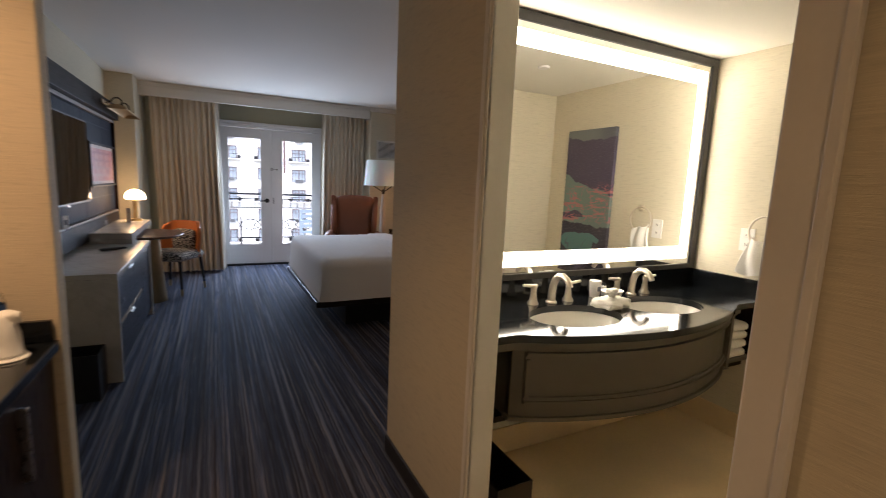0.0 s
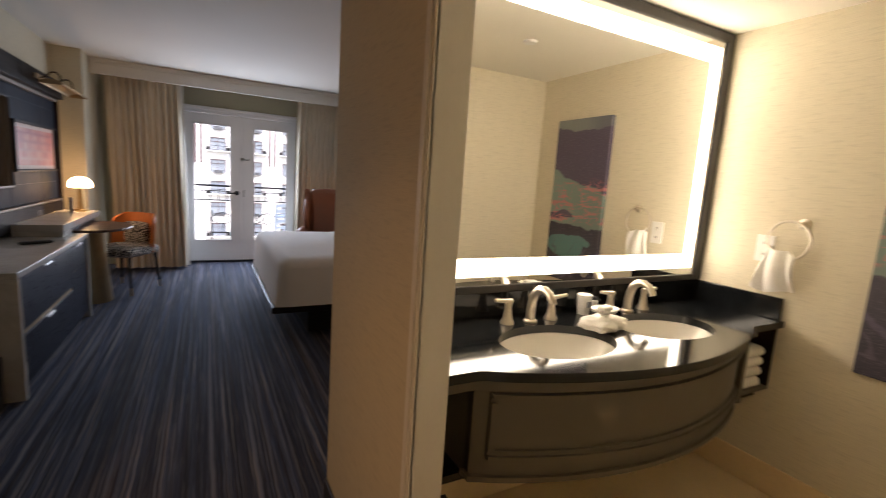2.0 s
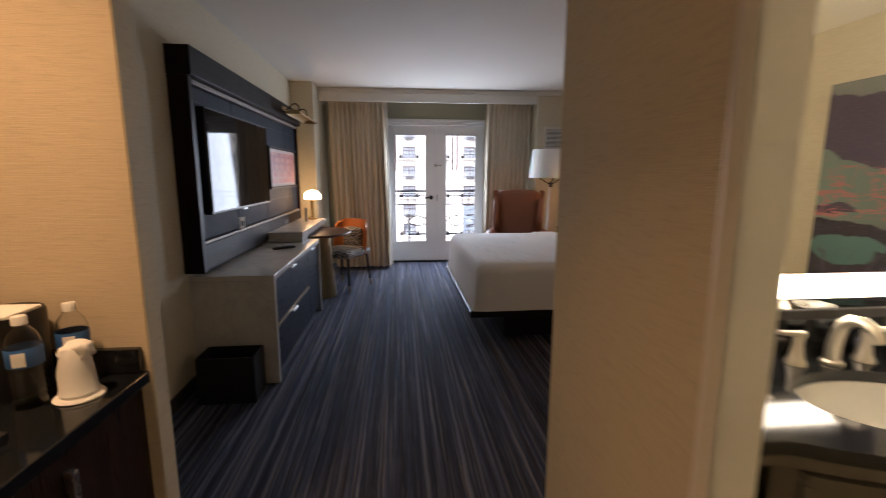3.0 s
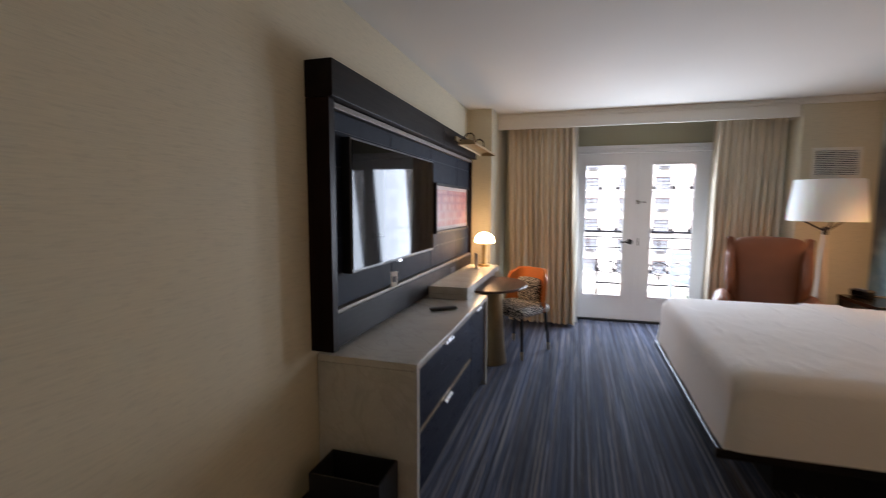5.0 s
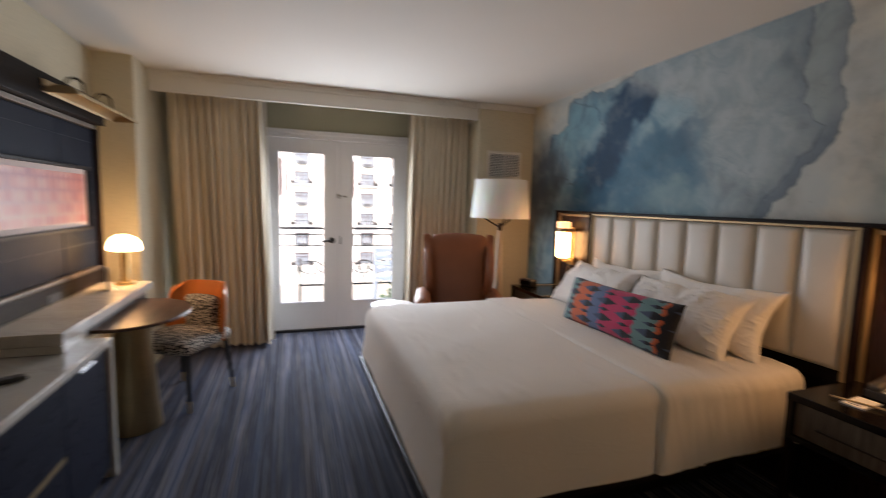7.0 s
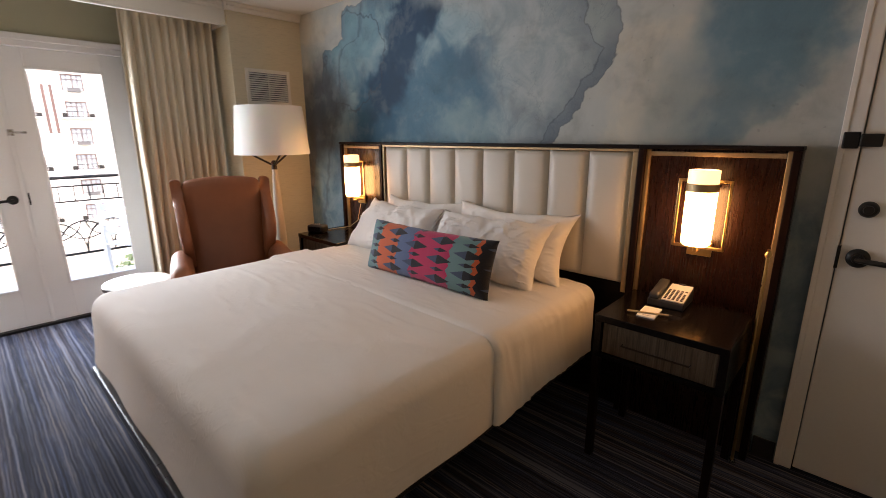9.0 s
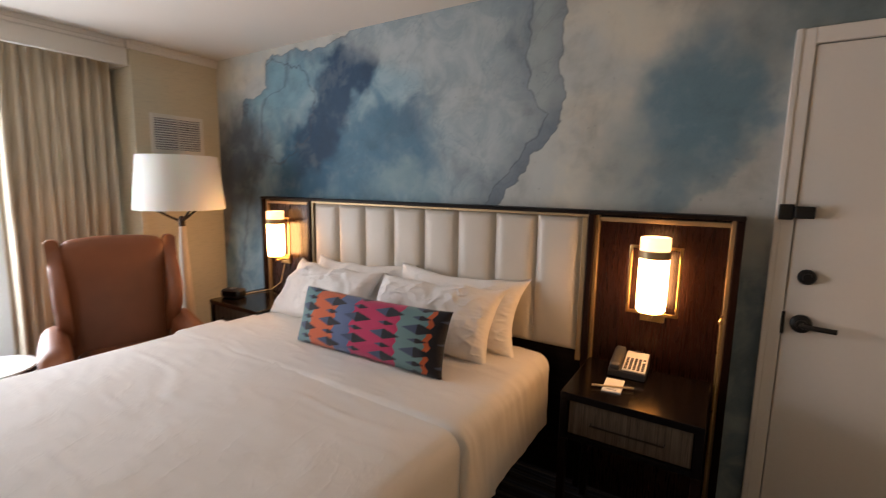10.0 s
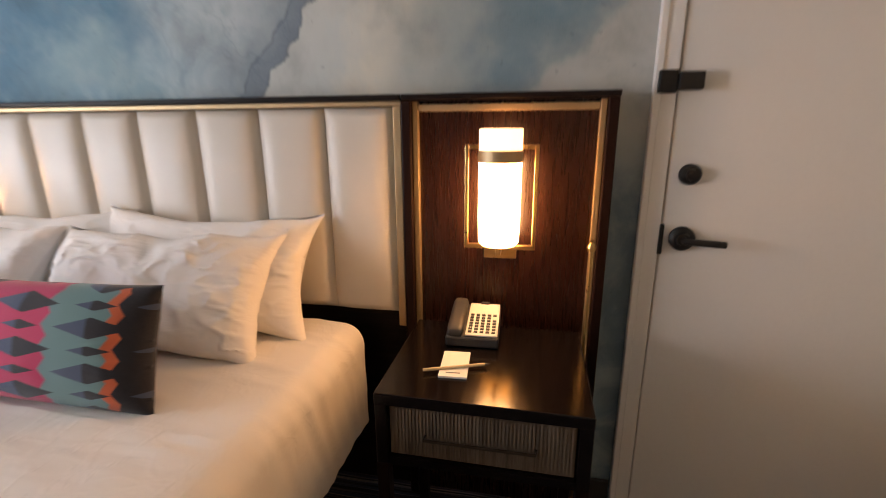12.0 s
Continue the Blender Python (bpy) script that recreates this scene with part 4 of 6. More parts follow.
def tree(at, h, r, seed):
    rnd = random.Random(seed)
    t = thing("tree", "green courtyard tree seen below the balcony", "tree", at, local=True, group="courtyard trees")
    bm = tube(bmesh.new(), [(0, 0, 0), (0.1, 0.05, h * 0.35), (0.0, 0.1, h * 0.7)], 0.22, 8, 0.08)
    for i in range(6):
        a = i * 1.05
        tube(bm, [(0.05, 0.05, h * (0.35 + 0.04 * i)), (r * 0.6 * math.cos(a), r * 0.6 * math.sin(a), h * (0.6 + 0.05 * i))], 0.06, 5, 0.02)
    part("trunk", bm, M["bark"], t)
    vs, fs = [], []
    for i in range(1500):
        d = Vector((rnd.gauss(0, 1), rnd.gauss(0, 1), rnd.gauss(0, 0.8))).normalized() * r * (0.55 + 0.5 * rnd.random())
        c = Vector((0, 0, h * 0.78)) + d + Vector((0.3 * math.sin(d.z * 3), 0.3 * math.cos(d.x * 2), 0))
        u = Vector((rnd.gauss(0, 1), rnd.gauss(0, 1), rnd.gauss(0, 1))).normalized() * 0.16
        w = u.orthogonal().normalized() * 0.09
        n0 = len(vs)
        vs += [c - u, c + w, c + u, c - w]
        fs.append((n0, n0 + 1, n0 + 2, n0 + 3))
    me = bpy.data.meshes.new("crown")
    me.from_pydata(vs, [], fs)
    me.materials.append(M["leaf"])
    ob = new("crown", me)
    ob.parent = t


tree((6.4, 30, -11), 6.6, 1.6, 3)
tree((9.0, 36, -11), 7.2, 1.8, 5)


# ---- curtains ----
def curtain(x0, x1, y, z0, z1, folds, depth, seed, lean=0.0):
    """Pleated cloth with a thickness, gathered at the head and looser at the hem."""
    rnd = random.Random(seed)
    nx, nz = folds * 12, 24
    ph = [rnd.uniform(-0.5, 0.5) for _ in range(folds + 2)]
    am = [rnd.uniform(0.55, 1.25) for _ in range(folds + 2)]
    bm = bmesh.new()
    grid = []
    for j in range(nz + 1):
        w = j / nz
        z = z0 + (z1 - z0) * w
        row = []
        for i in range(nx + 1):
            u = i / nx
            f = u * folds
            n = int(f)
            a = am[n] + (am[n + 1] - am[n]) * (f - n)
            p = ph[n] + (ph[n + 1] - ph[n]) * (f - n)
            amp = depth * a * (0.55 + 0.45 * (1 - w)) * (0.35 if w > 0.97 else 1.0)
            yy = y + amp * math.sin(2 * math.pi * f + p + 0.5 * math.sin(3 * w + n))
            xx = x0 + (x1 - x0) * u + lean * (1 - w) + 0.012 * math.sin(5 * w + 2 * n) * (1 - w)
            row.append(bm.verts.new((xx, yy, z)))
        grid.append(row)
    for a, b in zip(grid, grid[1:]):
        for i in range(nx):
            bm.faces.new((a[i], a[i + 1], b[i + 1], b[i]))
    bmesh.ops.recalc_face_normals(bm, faces=bm.faces)
    bmesh.ops.solidify(bm, geom=bm.faces[:], thickness=0.004)
    return bm


for nm, x0, x1, fo, sd, ln, lab in (("curtain", -0.36, 0.40, 11, 4, 0.05, "beige linen curtain drawn to the column"), ("curtain", 1.83, 2.47, 10, 9, -0.05, "beige linen curtain drawn to the pier")):
    c = thing(nm, lab, "curtain", ((x0 + x1) / 2, 8.6, 0.02), group="balcony door curtains")
    part("drape", curtain(x0, x1, 8.60, 0.025, 2.36, fo, 0.052, sd, ln), M["curtain"], c, "", 80)
    part("lining", curtain(x0 + 0.02 if x0 > 1 else x0 + 0.1, x1 - 0.1 if x0 > 1 else x1 + 0.035, 8.70, 0.025, 2.36, fo - 1, 0.025, sd + 1, ln), M["sheer"], c, "pale sheer lining", 80)
    head = boxes((x0, 8.59, 2.345, x1, 8.61, 2.372))
    part("heading_tape", head, M["curtain"], c)


# ---- wall vent ----
def wall_vent():
    v = thing("air_vent", "white slatted air vent grille in the pier wall", "vent", (2.79, 8.335, 1.70))
    x0, x1, z0, z1, y = 2.597, 2.99, 1.70, 1.987, 8.34
    # dark grey sheet added for the shade between the slats
    part("shade_backing", boxes((x0 + 0.02, y - 0.004, z0 + 0.02, x1 - 0.02, y - 0.001, z1 - 0.02)), M["ventgrey"], v)
    part("rim", boxes((x0, y - 0.014, z0, x0 + 0.03, y, z1), (x1 - 0.03, y - 0.014, z0, x1, y, z1), (x0 + 0.03, y - 0.014, z0, x1 - 0.03, y, z0 + 0.03), (x0 + 0.03, y - 0.014, z1 - 0.03, x1 - 0.03, y, z1), bevel=0.003),
         M["trim"], v)
    part("mullion", boxes(((x0 + x1) / 2 - 0.004, y - 0.016, z0 + 0.03, (x0 + x1) / 2 + 0.004, y - 0.004, z1 - 0.03)), M["trim"], v)
    data = None
    for i in range(13):
        z = z0 + 0.040 + i * 0.0172
        bm = boxes((-0.165, -0.008, -0.002, 0.165, 0.008, 0.002))
        bmesh.ops.rotate(bm, verts=bm.verts, cent=(0, 0, 0), matrix=Matrix.Rotation(radians(38), 3, "X"))
        s = part("slat", bm, M["plate"], v, "", 0) if data is None else new("slat", data)
        data = s.data
        s.parent, s.matrix_parent_inverse, s.matrix_basis = v, v.matrix_basis.inverted(), pose((x0 + x1) / 2, y - 0.010, z)


wall_vent()


# ---- television wall ----
def tv_panel():
    p = thing("television_wall_panel", "dark wood and navy leather television wall panel", "wall panel", (WX, 6.35, 0.745))
    y0, y1, z0, z1, xf = 4.925, 7.80, 0.748, 2.065, -0.592
    part("side_board", boxes((WX, y0, z0, xf, y0 + 0.05, 1.903), bevel=0.003), M["espresso_z"], p)
    part("side_board", boxes((WX, y1 - 0.03, z0, xf - 0.02, y1, 1.903), bevel=0.003), M["espresso_z"], p)
    part("header", boxes((WX, y0 - 0.004, 1.905, xf + 0.020, 6.62, z1), bevel=0.003), M["espresso_y"], p)
    part("header", boxes((WX, 6.624, 1.905, xf + 0.020, y1, z1), bevel=0.003), M["espresso_y"], p)
    part("lower_board", boxes((WX, y0 + 0.052, z0, -0.612, y1 - 0.031, 0.91), bevel=0.002), M["espresso_y"], p)
    part("metal_strip", boxes((WX, y0 + 0.052, 1.872, -0.616, y1 - 0.031, 1.90), bevel=0.002), M["alu"], p, "brushed metal strip")
    part("metal_strip", boxes((WX, y0 + 0.052, 0.912, -0.616, y1 - 0.031, 0.930), bevel=0.002), M["alu"], p, "brushed metal strip")
    ys = [y0 + 0.052, 5.714, 6.50, 7.278, y1 - 0.032]
    for a, b in zip(ys, ys[1:]):
        part("leather_panel", boxes((WX, a + 0.002, 0.932, -0.640, b - 0.002, 1.870), bevel=0.006), M["navy"], p, "navy leather panel with stitched seams")
    for z in (1.10, 1.27, 1.44, 1.61, 1.78):
        part("stitching", boxes(*[(-0.642, y0 + 0.06 + i * 0.034, z - 0.001, -0.6385, y0 + 0.074 + i * 0.034, z + 0.001) for i in range(82)]), M["stitch"], p, "", 0)
    for x in (0,):
        part("power_outlet", boxes((-0.613, 6.98, 0.82, -0.609, 7.12, 0.865), bevel=0.001), M["black"], p, "small black outlet plate")


tv_panel()


def television():
    t = thing("television", "large flat black television reflecting the balcony doors", "television", (-0.60, 5.75, 1.09))
    y0, y1, z0, z1 = 5.105, 6.40, 1.090, 1.757
    part("housing", boxes((-0.640, y0, z0, -0.588, y1, z1), bevel=0.006), M["black"], t)
    part("screen", boxes((-0.5885, y0 + 0.012, z0 + 0.018, -0.5845, y1 - 0.012, z1 - 0.012)), M["tv"], t, "glossy black glass screen", 0)
    part("status_light", boxes((-0.600, 5.70, z0 - 0.010, -0.585, 5.76, z0 + 0.004), bevel=0.002), M["steel"], t)


television()


def framed_art():
    a = thing("framed_print", "framed print of rose and coral leaf shapes", "picture", (-0.62, 6.9, 1.2))
    y0, y1, z0, z1 = 6.475, 7.55, 1.205, 1.605
    w = 0.02
    part("picture_frame", boxes((-0.638, y0, z0, -0.585, y0 + w, z1), (-0.638, y1 - w, z0, -0.585, y1, z1), (-0.638, y0 + w, z0, -0.585, y1 - w, z0 + w), (-0.638, y0 + w, z1 - w, -0.585, y1 - w, z1), bevel=0.003), M["espresso_y"], a)
    part("mat_board", boxes((-0.636, y0 + w, z0 + w, -0.606, y1 - w, z1 - w)), M["pink"], a, "", 0)
    part("print", boxes((-0.607, y0 + 0.055, z0 + 0.05, -0.602, y1 - 0.055, z1 - 0.05)), M["leafart"], a, "rows of rose leaf shapes", 0)


framed_art()


def picture_light():
    p = thing("picture_light", "brass swan-neck picture light above the framed print", "lamp", (-0.59, 7.2, 1.97))
    part("backplate", boxes((-0.572, 6.95, 1.985, -0.556, 7.55, 2.025), bevel=0.004), M["palebrass"], p)
    for y in (7.05, 7.45):
        pts = [(-0.58, y, 2.005), (-0.55, y, 2.0), (-0.515, y, 2.02), (-0.485, y, 2.055), (-0.45, y, 2.06), (-0.425, y, 2.035), (-0.42, y, 1.99), (-0.42, y, 1.965)]
        part("arm", tube(bmesh.new(), pts, 0.007), M["bronze"], p)
    bm = bmesh.new()
    n = 8
    vs = []
    for y in (6.80, 7.72):
        vs.append([bm.verts.new((-0.43 + 0.075 * math.cos(a), y, 1.935 + 0.035 * math.sin(a))) for a in [math.radians(-10 + 200 * i / n) for i in range(n + 1)]])
    for i in range(n):
        bm.faces.new((vs[0][i], vs[0][i + 1], vs[1][i + 1], vs[1][i]))
    bm.faces.new(vs[0])
    bm.faces.new(vs[1][::-1])
    bmesh.ops.recalc_face_normals(bm, faces=bm.faces)
    bmesh.ops.solidify(bm, geom=bm.faces[:], thickness=0.003)
    part("shade", bm, M["palebrass"], p)


picture_light()


def dresser():
    d = thing("dresser", "navy drawer unit wrapped in veined cream quartz", "dresser", (-0.45, 5.78, 0))
    y0, y1, x1, z1 = 4.970, 6.602, -0.200, 0.720
    part("quartz_end", boxes((WX + 0.002, y0, 0, x1, y0 + 0.035, z1 - 0.036), bevel=0.002), M["quartz"], d)
    part("quartz_end", boxes((WX + 0.002, y1 - 0.035, 0, x1, y1, z1 - 0.036), bevel=0.002), M["quartz"], d)
    part("quartz_top", boxes((WX + 0.002, y0, z1 - 0.035, x1, y1, z1), bevel=0.003), M["quartz"], d)
    part("carcass", boxes((WX + 0.01, y0 + 0.036, 0.06, x1 - 0.04, y1 - 0.036, z1 - 0.037)), M["espresso_y"], d)
    part("plinth", boxes((WX + 0.01, y0 + 0.036, 0.0, x1 - 0.09, y1 - 0.036, 0.06)), M["black"], d)
    ym = 6.115
    for a, b, c, e, hy in ((y0 + 0.038, ym - 0.002, 0.375, z1 - 0.042, 5.535), (y0 + 0.038, ym - 0.002, 0.062, 0.345, 5.525), (ym + 0.002, y1 - 0.038, 0.062, z1 - 0.042, 6.32)):
        dr = part("drawer" if hy < 6 else "door", boxes((x1 - 0.04, a, c, x1 - 0.016, b, e), bevel=0.002), M["navywood"], d)
        part("handle", boxes((x1 - 0.016, hy - 0.075, e - 0.012, x1 - 0.004, hy + 0.075, e - 0.004), (x1 - 0.008, hy - 0.075, e - 0.018, x1 - 0.002, hy + 0.075, e - 0.010), bevel=0.001), M["steel"], dr, "satin steel edge pull")
    part("reveal_strip", boxes((x1 - 0.036, y0 + 0.04, 0.350, x1 - 0.020, ym - 0.004, 0.371)), M["palebrass"], d, "pale metal reveal strip")


dresser()


def desk_shelf():
    s = thing("desk_shelf", "raised cream quartz shelf over the dresser end", "shelf", (-0.46, 6.95, 0.72))
    part("quartz_top", boxes((-0.612, 6.36, 0.760, -0.305, 7.72, 0.815), bevel=0.003), M["quartz"], s)
    part("quartz_front", boxes((-0.330, 6.36, 0.722, -0.305, 6.602, 0.759), bevel=0.002), M["quartz"], s)
    part("quartz_end", boxes((-0.612, 6.36, 0.722, -0.331, 6.385, 0.759), bevel=0.002), M["quartz"], s)
    part("bracket", boxes((-0.70, 6.61, 0.69, -0.34, 7.70, 0.759), bevel=0.002), M["black"], s)


desk_shelf()


def round_table():
    t = thing("round_table", "oval walnut table on a tapered brass pedestal", "table", (-0.265, 7.12, 0), local=True)
    part("tabletop", lathe(bmesh.new(), [(0, 0.700), (0.29, 0.700), (0.312, 0.708), (0.318, 0.716), (0.313, 0.726), (0, 0.728)], seg=64, ry=1.28), M["walnut"], t)
    part("pedestal", lathe(bmesh.new(), [(0, 0.699), (0.098, 0.698), (0.108, 0.45), (0.128, 0.15), (0.142, 0.02), (0.142, 0.0), (0, 0.0)], seg=32), M["bronzebase"], t)


round_table()


def desk_chair():
    """Its front looks to local -y."""
    c = thing("desk_chair", "orange leather chair with animal-print seat and black legs", "chair", (-0.07, 7.53, 0), -29, local=True)
    soft = soft_box(bmesh.new(), -0.235, -0.26, 0.385, 0.235, 0.22, 0.475, 0.045, 14, 0.012)
    part("seat", soft, M["leopard"], c, "animal-print fabric seat")
    # curved shell back
    bm = bmesh.new()
    n, m = 22, 12
    rows = []
    for j in range(m + 1):
        w = j / m
        z = 0.40 + 0.40 * w
        row = []
        for i in range(n + 1):
            a = -1 + 2 * i / n
            half = 0.245 * (1 - 0.04 * w - (0.16 * max(0, w - 0.72) / 0.28) ** 2 * 3 * abs(a) ** 3)
            depth = 0.235 + 0.05 * w - 0.14 * abs(a) ** 3
            zz = z - 0.05 * max(0, abs(a) - 0.72) / 0.28 * w ** 3
            row.append(bm.verts.new((half * a, depth, zz)))
        rows.append(row)
    for a, b in zip(rows, rows[1:]):
        for i in range(n):
            bm.faces.new((a[i], a[i + 1], b[i + 1], b[i]))
    bmesh.ops.recalc_face_normals(bm, faces=bm.faces)
    bmesh.ops.solidify(bm, geom=bm.faces[:], thickness=0.032)
    part("backrest", bm, M["orange"], c, "orange leather curved backrest", 60)
    bm = soft_box(bmesh.new(), -0.135, 0.155, 0.46, 0.135, 0.215, 0.70, 0.03, 12, 0.012)
    part("back_pad", bm, M["leopard"], c, "animal-print back pad")
    for x, y in ((-0.20, -0.21), (0.20, -0.21), (-0.20, 0.21), (0.20, 0.21)):
        leg = part("leg", tube(bmesh.new(), [(x * 0.92, y * 0.92, 0.39), (x * 1.05, y * 1.05, 0.075)], 0.019, 10, 0.012), M["black"], c)
        part("tip", tube(bmesh.new(), [(x * 1.05, y * 1.05, 0.075), (x * 1.075, y * 1.075, 0.0)], 0.0125, 10, 0.009), M["brass"], leg, "brass leg tip")


desk_chair()


def desk_lamp():
    d = thing("desk_lamp", "lit brass desk lamp with an opal dome", "lamp", (-0.43, 7.60, 0.815), local=True)
    part("base", lathe(bmesh.new(), [(0, 0), (0.062, 0), (0.064, 0.006), (0.062, 0.018), (0.058, 0.022), (0, 0.022)], seg=28), M["brass"], d)
    part("stem", lathe(bmesh.new(), [(0, 0.02), (0.026, 0.022), (0.024, 0.12), (0.026, 0.235), (0, 0.237)], seg=20), M["brass"], d)
    part("dome", lathe(bmesh.new(), [(0.0, 0.238), (0.085, 0.235), (0.098, 0.242), (0.099, 0.262), (0.090, 0.295), (0.068, 0.325), (0.035, 0.343), (0, 0.349)], seg=32), M["dome_glow"], d, "glowing opal glass dome")
    part("knob", lathe(bmesh.new(), [(0, 0.0), (0.006, 0), (0.006, 0.012), (0, 0.014)], (-0.0, -0.028, 0.10), 10), M["brass"], d)
    lamp("desk_lamp_bulb", "POINT", pose(-0.43, 7.60, 0.99), 0.5, WARM, 0.06)


desk_lamp()


def small_clutter():
    t = thing("tent_card", "printed white table card beside the desk lamp", "card", (-0.47, 7.40, 0.815), -62, local=True)
    bm = boxes((-0.055, -0.004, 0, 0.055, 0.0, 0.150), (-0.055, 0.03, 0, 0.055, 0.034, 0.006))
    part("card", bm, M["paper"], t)
    part("printed_block", boxes((-0.035, -0.0055, 0.075, 0.035, -0.004, 0.078), (-0.03, -0.0055, 0.055, 0.03, -0.004, 0.058), (-0.02, -0.0055, 0.10, 0.02, -0.004, 0.112)), M["pink"], t)
    r = thing("remote_control", "black television remote lying on the dresser", "remote", (-0.39, 6.02, 0.720), -52, local=True)
    part("shell", soft_box(bmesh.new(), -0.024, -0.095, 0, 0.024, 0.095, 0.020, 0.009, 8), M["black"], r)
    key = None
    for i in range(3):
        for j in range(6):
            b = part("button", boxes((-0.004, -0.004, 0.0, 0.004, 0.004, 0.002)), M["stitch"], r, "", 0) if key is None else new("button", key)
            key = b.data
            b.parent = r
            b.matrix_basis = pose(-0.013 + 0.013 * i, -0.07 + 0.022 * j, 0.0195)
    c = thing("card_holder", "small white card standing on the panel ledge", "card", (-0.60, 5.66, 0.93), -20, local=True)
    part("card", boxes((-0.002, -0.028, 0.0, 0.002, 0.028, 0.095), (-0.012, -0.028, 0, 0.010, 0.028, 0.004), bevel=0.0008), M["paper"], c)
    part("printed_block", boxes((0.002, -0.018, 0.03, 0.003, 0.018, 0.065)), M["stitch"], c)
    b = thing("waste_bin", "black square waste bin beside the dresser", "bin", (-0.44, 4.82, 0), local=True)
    for a in ((-0.165, -0.10, 0.0, -0.157, 0.10, 0.285), (0.157, -0.10, 0.0, 0.165, 0.10, 0.285), (-0.157, -0.10, 0.0, 0.157, -0.092, 0.285), (-0.157, 0.092, 0.0, 0.157, 0.10, 0.285)):
        part("side", boxes(a, bevel=0.001), M["black"], b)
    part("bottom", boxes((-0.157, -0.092, 0, 0.157, 0.092, 0.01)), M["black"], b)


small_clutter()


# ---- bed ----
BX0, BX1, BY0, BY1, BZ = 1.168, 3.02, 5.42, 7.235, 0.665


def bed():
    b = thing("bed", "king bed with smooth white coverlet on a dark platform", "bed", (2.1, 6.3, 0))
    part("platform", boxes((BX0 - 0.042, BY0 + 0.022, 0.245, BX1, BY1 - 0.022, 0.298), bevel=0.006), M["platform"], b)
    part("plinth", boxes((BX0 + 0.28, BY0 + 0.26, 0.0, BX1 - 0.05, BY1 - 0.26, 0.245)), M["black"], b)
    part("mattress", soft_box(bmesh.new(), BX0 + 0.06, BY0 + 0.05, 0.299, BX1, BY1 - 0.05, BZ - 0.012, 0.07, 10), M["sheet"], b, "white fitted sheet over the mattress")

    def drape(x0, x1, grow, hem, seed, foot, lip=0.0):
        """Cloth over the mattress: crowned top, rounded edges, hanging sides with soft creases."""
        bm = bmesh.new()
        prof = []
        ya, yb, r = BY0 - grow, BY1 + grow, 0.075
        for j in range(9):
            prof.append((ya, hem + (BZ + grow - r - hem) * j / 9, 0))
        for j in range(9):
            a = math.pi / 2 * j / 8
            prof.append((ya + r - r * math.cos(a), BZ + grow - r + r * math.sin(a), 1))
        for j in range(1, 40):
            prof.append((ya + r + (yb - ya - 2 * r) * j / 40, BZ + grow, 2))
        prof += [(ya + yb - y, z, t) for y, z, t in reversed(prof[:18])]
        nx = 90
        rows = []
        for i in range(nx + 1):
            u = i / nx
            x = x0 + (x1 - x0) * u
            d = max(0.0, (x0 + 0.09 - x)) / 0.09 if foot else 0.0
            drop, pull = 0.0, 0.0
            if foot:
                drop = 0.075 * (1 - math.sqrt(max(0, 1 - d * d)))
                pull = 0.014 * d * d
            row = []
            for y, z, t in prof:
                yc = (ya + yb) / 2
                yy = y + (pull if y < yc else -pull) * (1 if t < 2 else 0)
                zz = z - drop if z > hem + 0.15 else z
                if lip and u < 0.12:
                    f = lip * (1 - math.sqrt(max(0.0, 1 - (1 - u / 0.12) ** 2)))
                    zz -= f if t else 0
                    yy += (f if y < yc else -f) * (1 if t < 2 else 0)
                p = Vector((x, yy, zz))
                k1 = noise.noise(p * 2.2 + Vector((seed, 0, 0)))
                k2 = noise.noise(Vector((p.x * 3, p.y * 9, p.z * 5 + seed)))
                if t == 2:
                    k3 = 1 - abs(noise.noise(Vector((p.x * 2.6 + p.y * 1.8, p.y * 0.9 - p.x * 2.2, seed + 4))))
                    k4 = 1 - abs(noise.noise(Vector((p.x * 6 - p.y * 5, p.y * 2 + p.x * 2, seed + 9))))
                    p.z += 0.010 * (1 - ((y - yc) / (yb - yc)) ** 2) + 0.006 * k1 + 0.0025 * k2 + 0.006 * max(0, k3 - 0.93) / 0.07 * (0.3 + u) + 0.004 * max(0, k4 - 0.90) / 0.10
                else:
                    out = -1 if y < yc else 1
                    p.y += out * (0.012 * noise.noise(Vector((p.x * 4, seed, p.z * 1.5))) + 0.010 * (BZ - p.z) * 2 * math.sin(p.x * 9 + seed) * 0.35 + (0.0 if foot else 0.010 * (1 - abs(noise.noise(Vector((p.x * 16 + p.z * 5, seed, p.z * 2)))))))
                row.append(bm.verts.new(p))
            rows.append(row)
        if foot:
            # the foot end hangs straight down from the rounded edge
            first = rows[0]
            low = []
            last = first
            for s in range(1, 9):
                ring = []
                for v in first:
                    t = (v.co.z - hem) / (BZ - hem)
                    z = v.co.z + (hem - v.co.z) * s / 8
                    bow = 0.012 * noise.noise(Vector((v.co.y * 3, z * 2, seed)))
                    ring.append(bm.verts.new((x0 + bow * (s / 8) - 0.022 * (s / 8) ** 2, v.co.y, z)))
                for i in range(len(first) - 1):
                    bm.faces.new((last[i], ring[i], ring[i + 1], last[i + 1]))
                last = ring
        for a, c in zip(rows, rows[1:]):
            for i in range(len(prof) - 1):
                bm.faces.new((a[i], a[i + 1], c[i + 1], c[i]))
        bmesh.ops.remove_doubles(bm, verts=bm.verts, dist=0.0006)
        bmesh.ops.recalc_face_normals(bm, faces=bm.faces)
        return bm

    part("coverlet", drape(BX0, 2.27, 0.012, 0.306, 3.0, True), M["sheet"], b, "smooth white coverlet", 60)
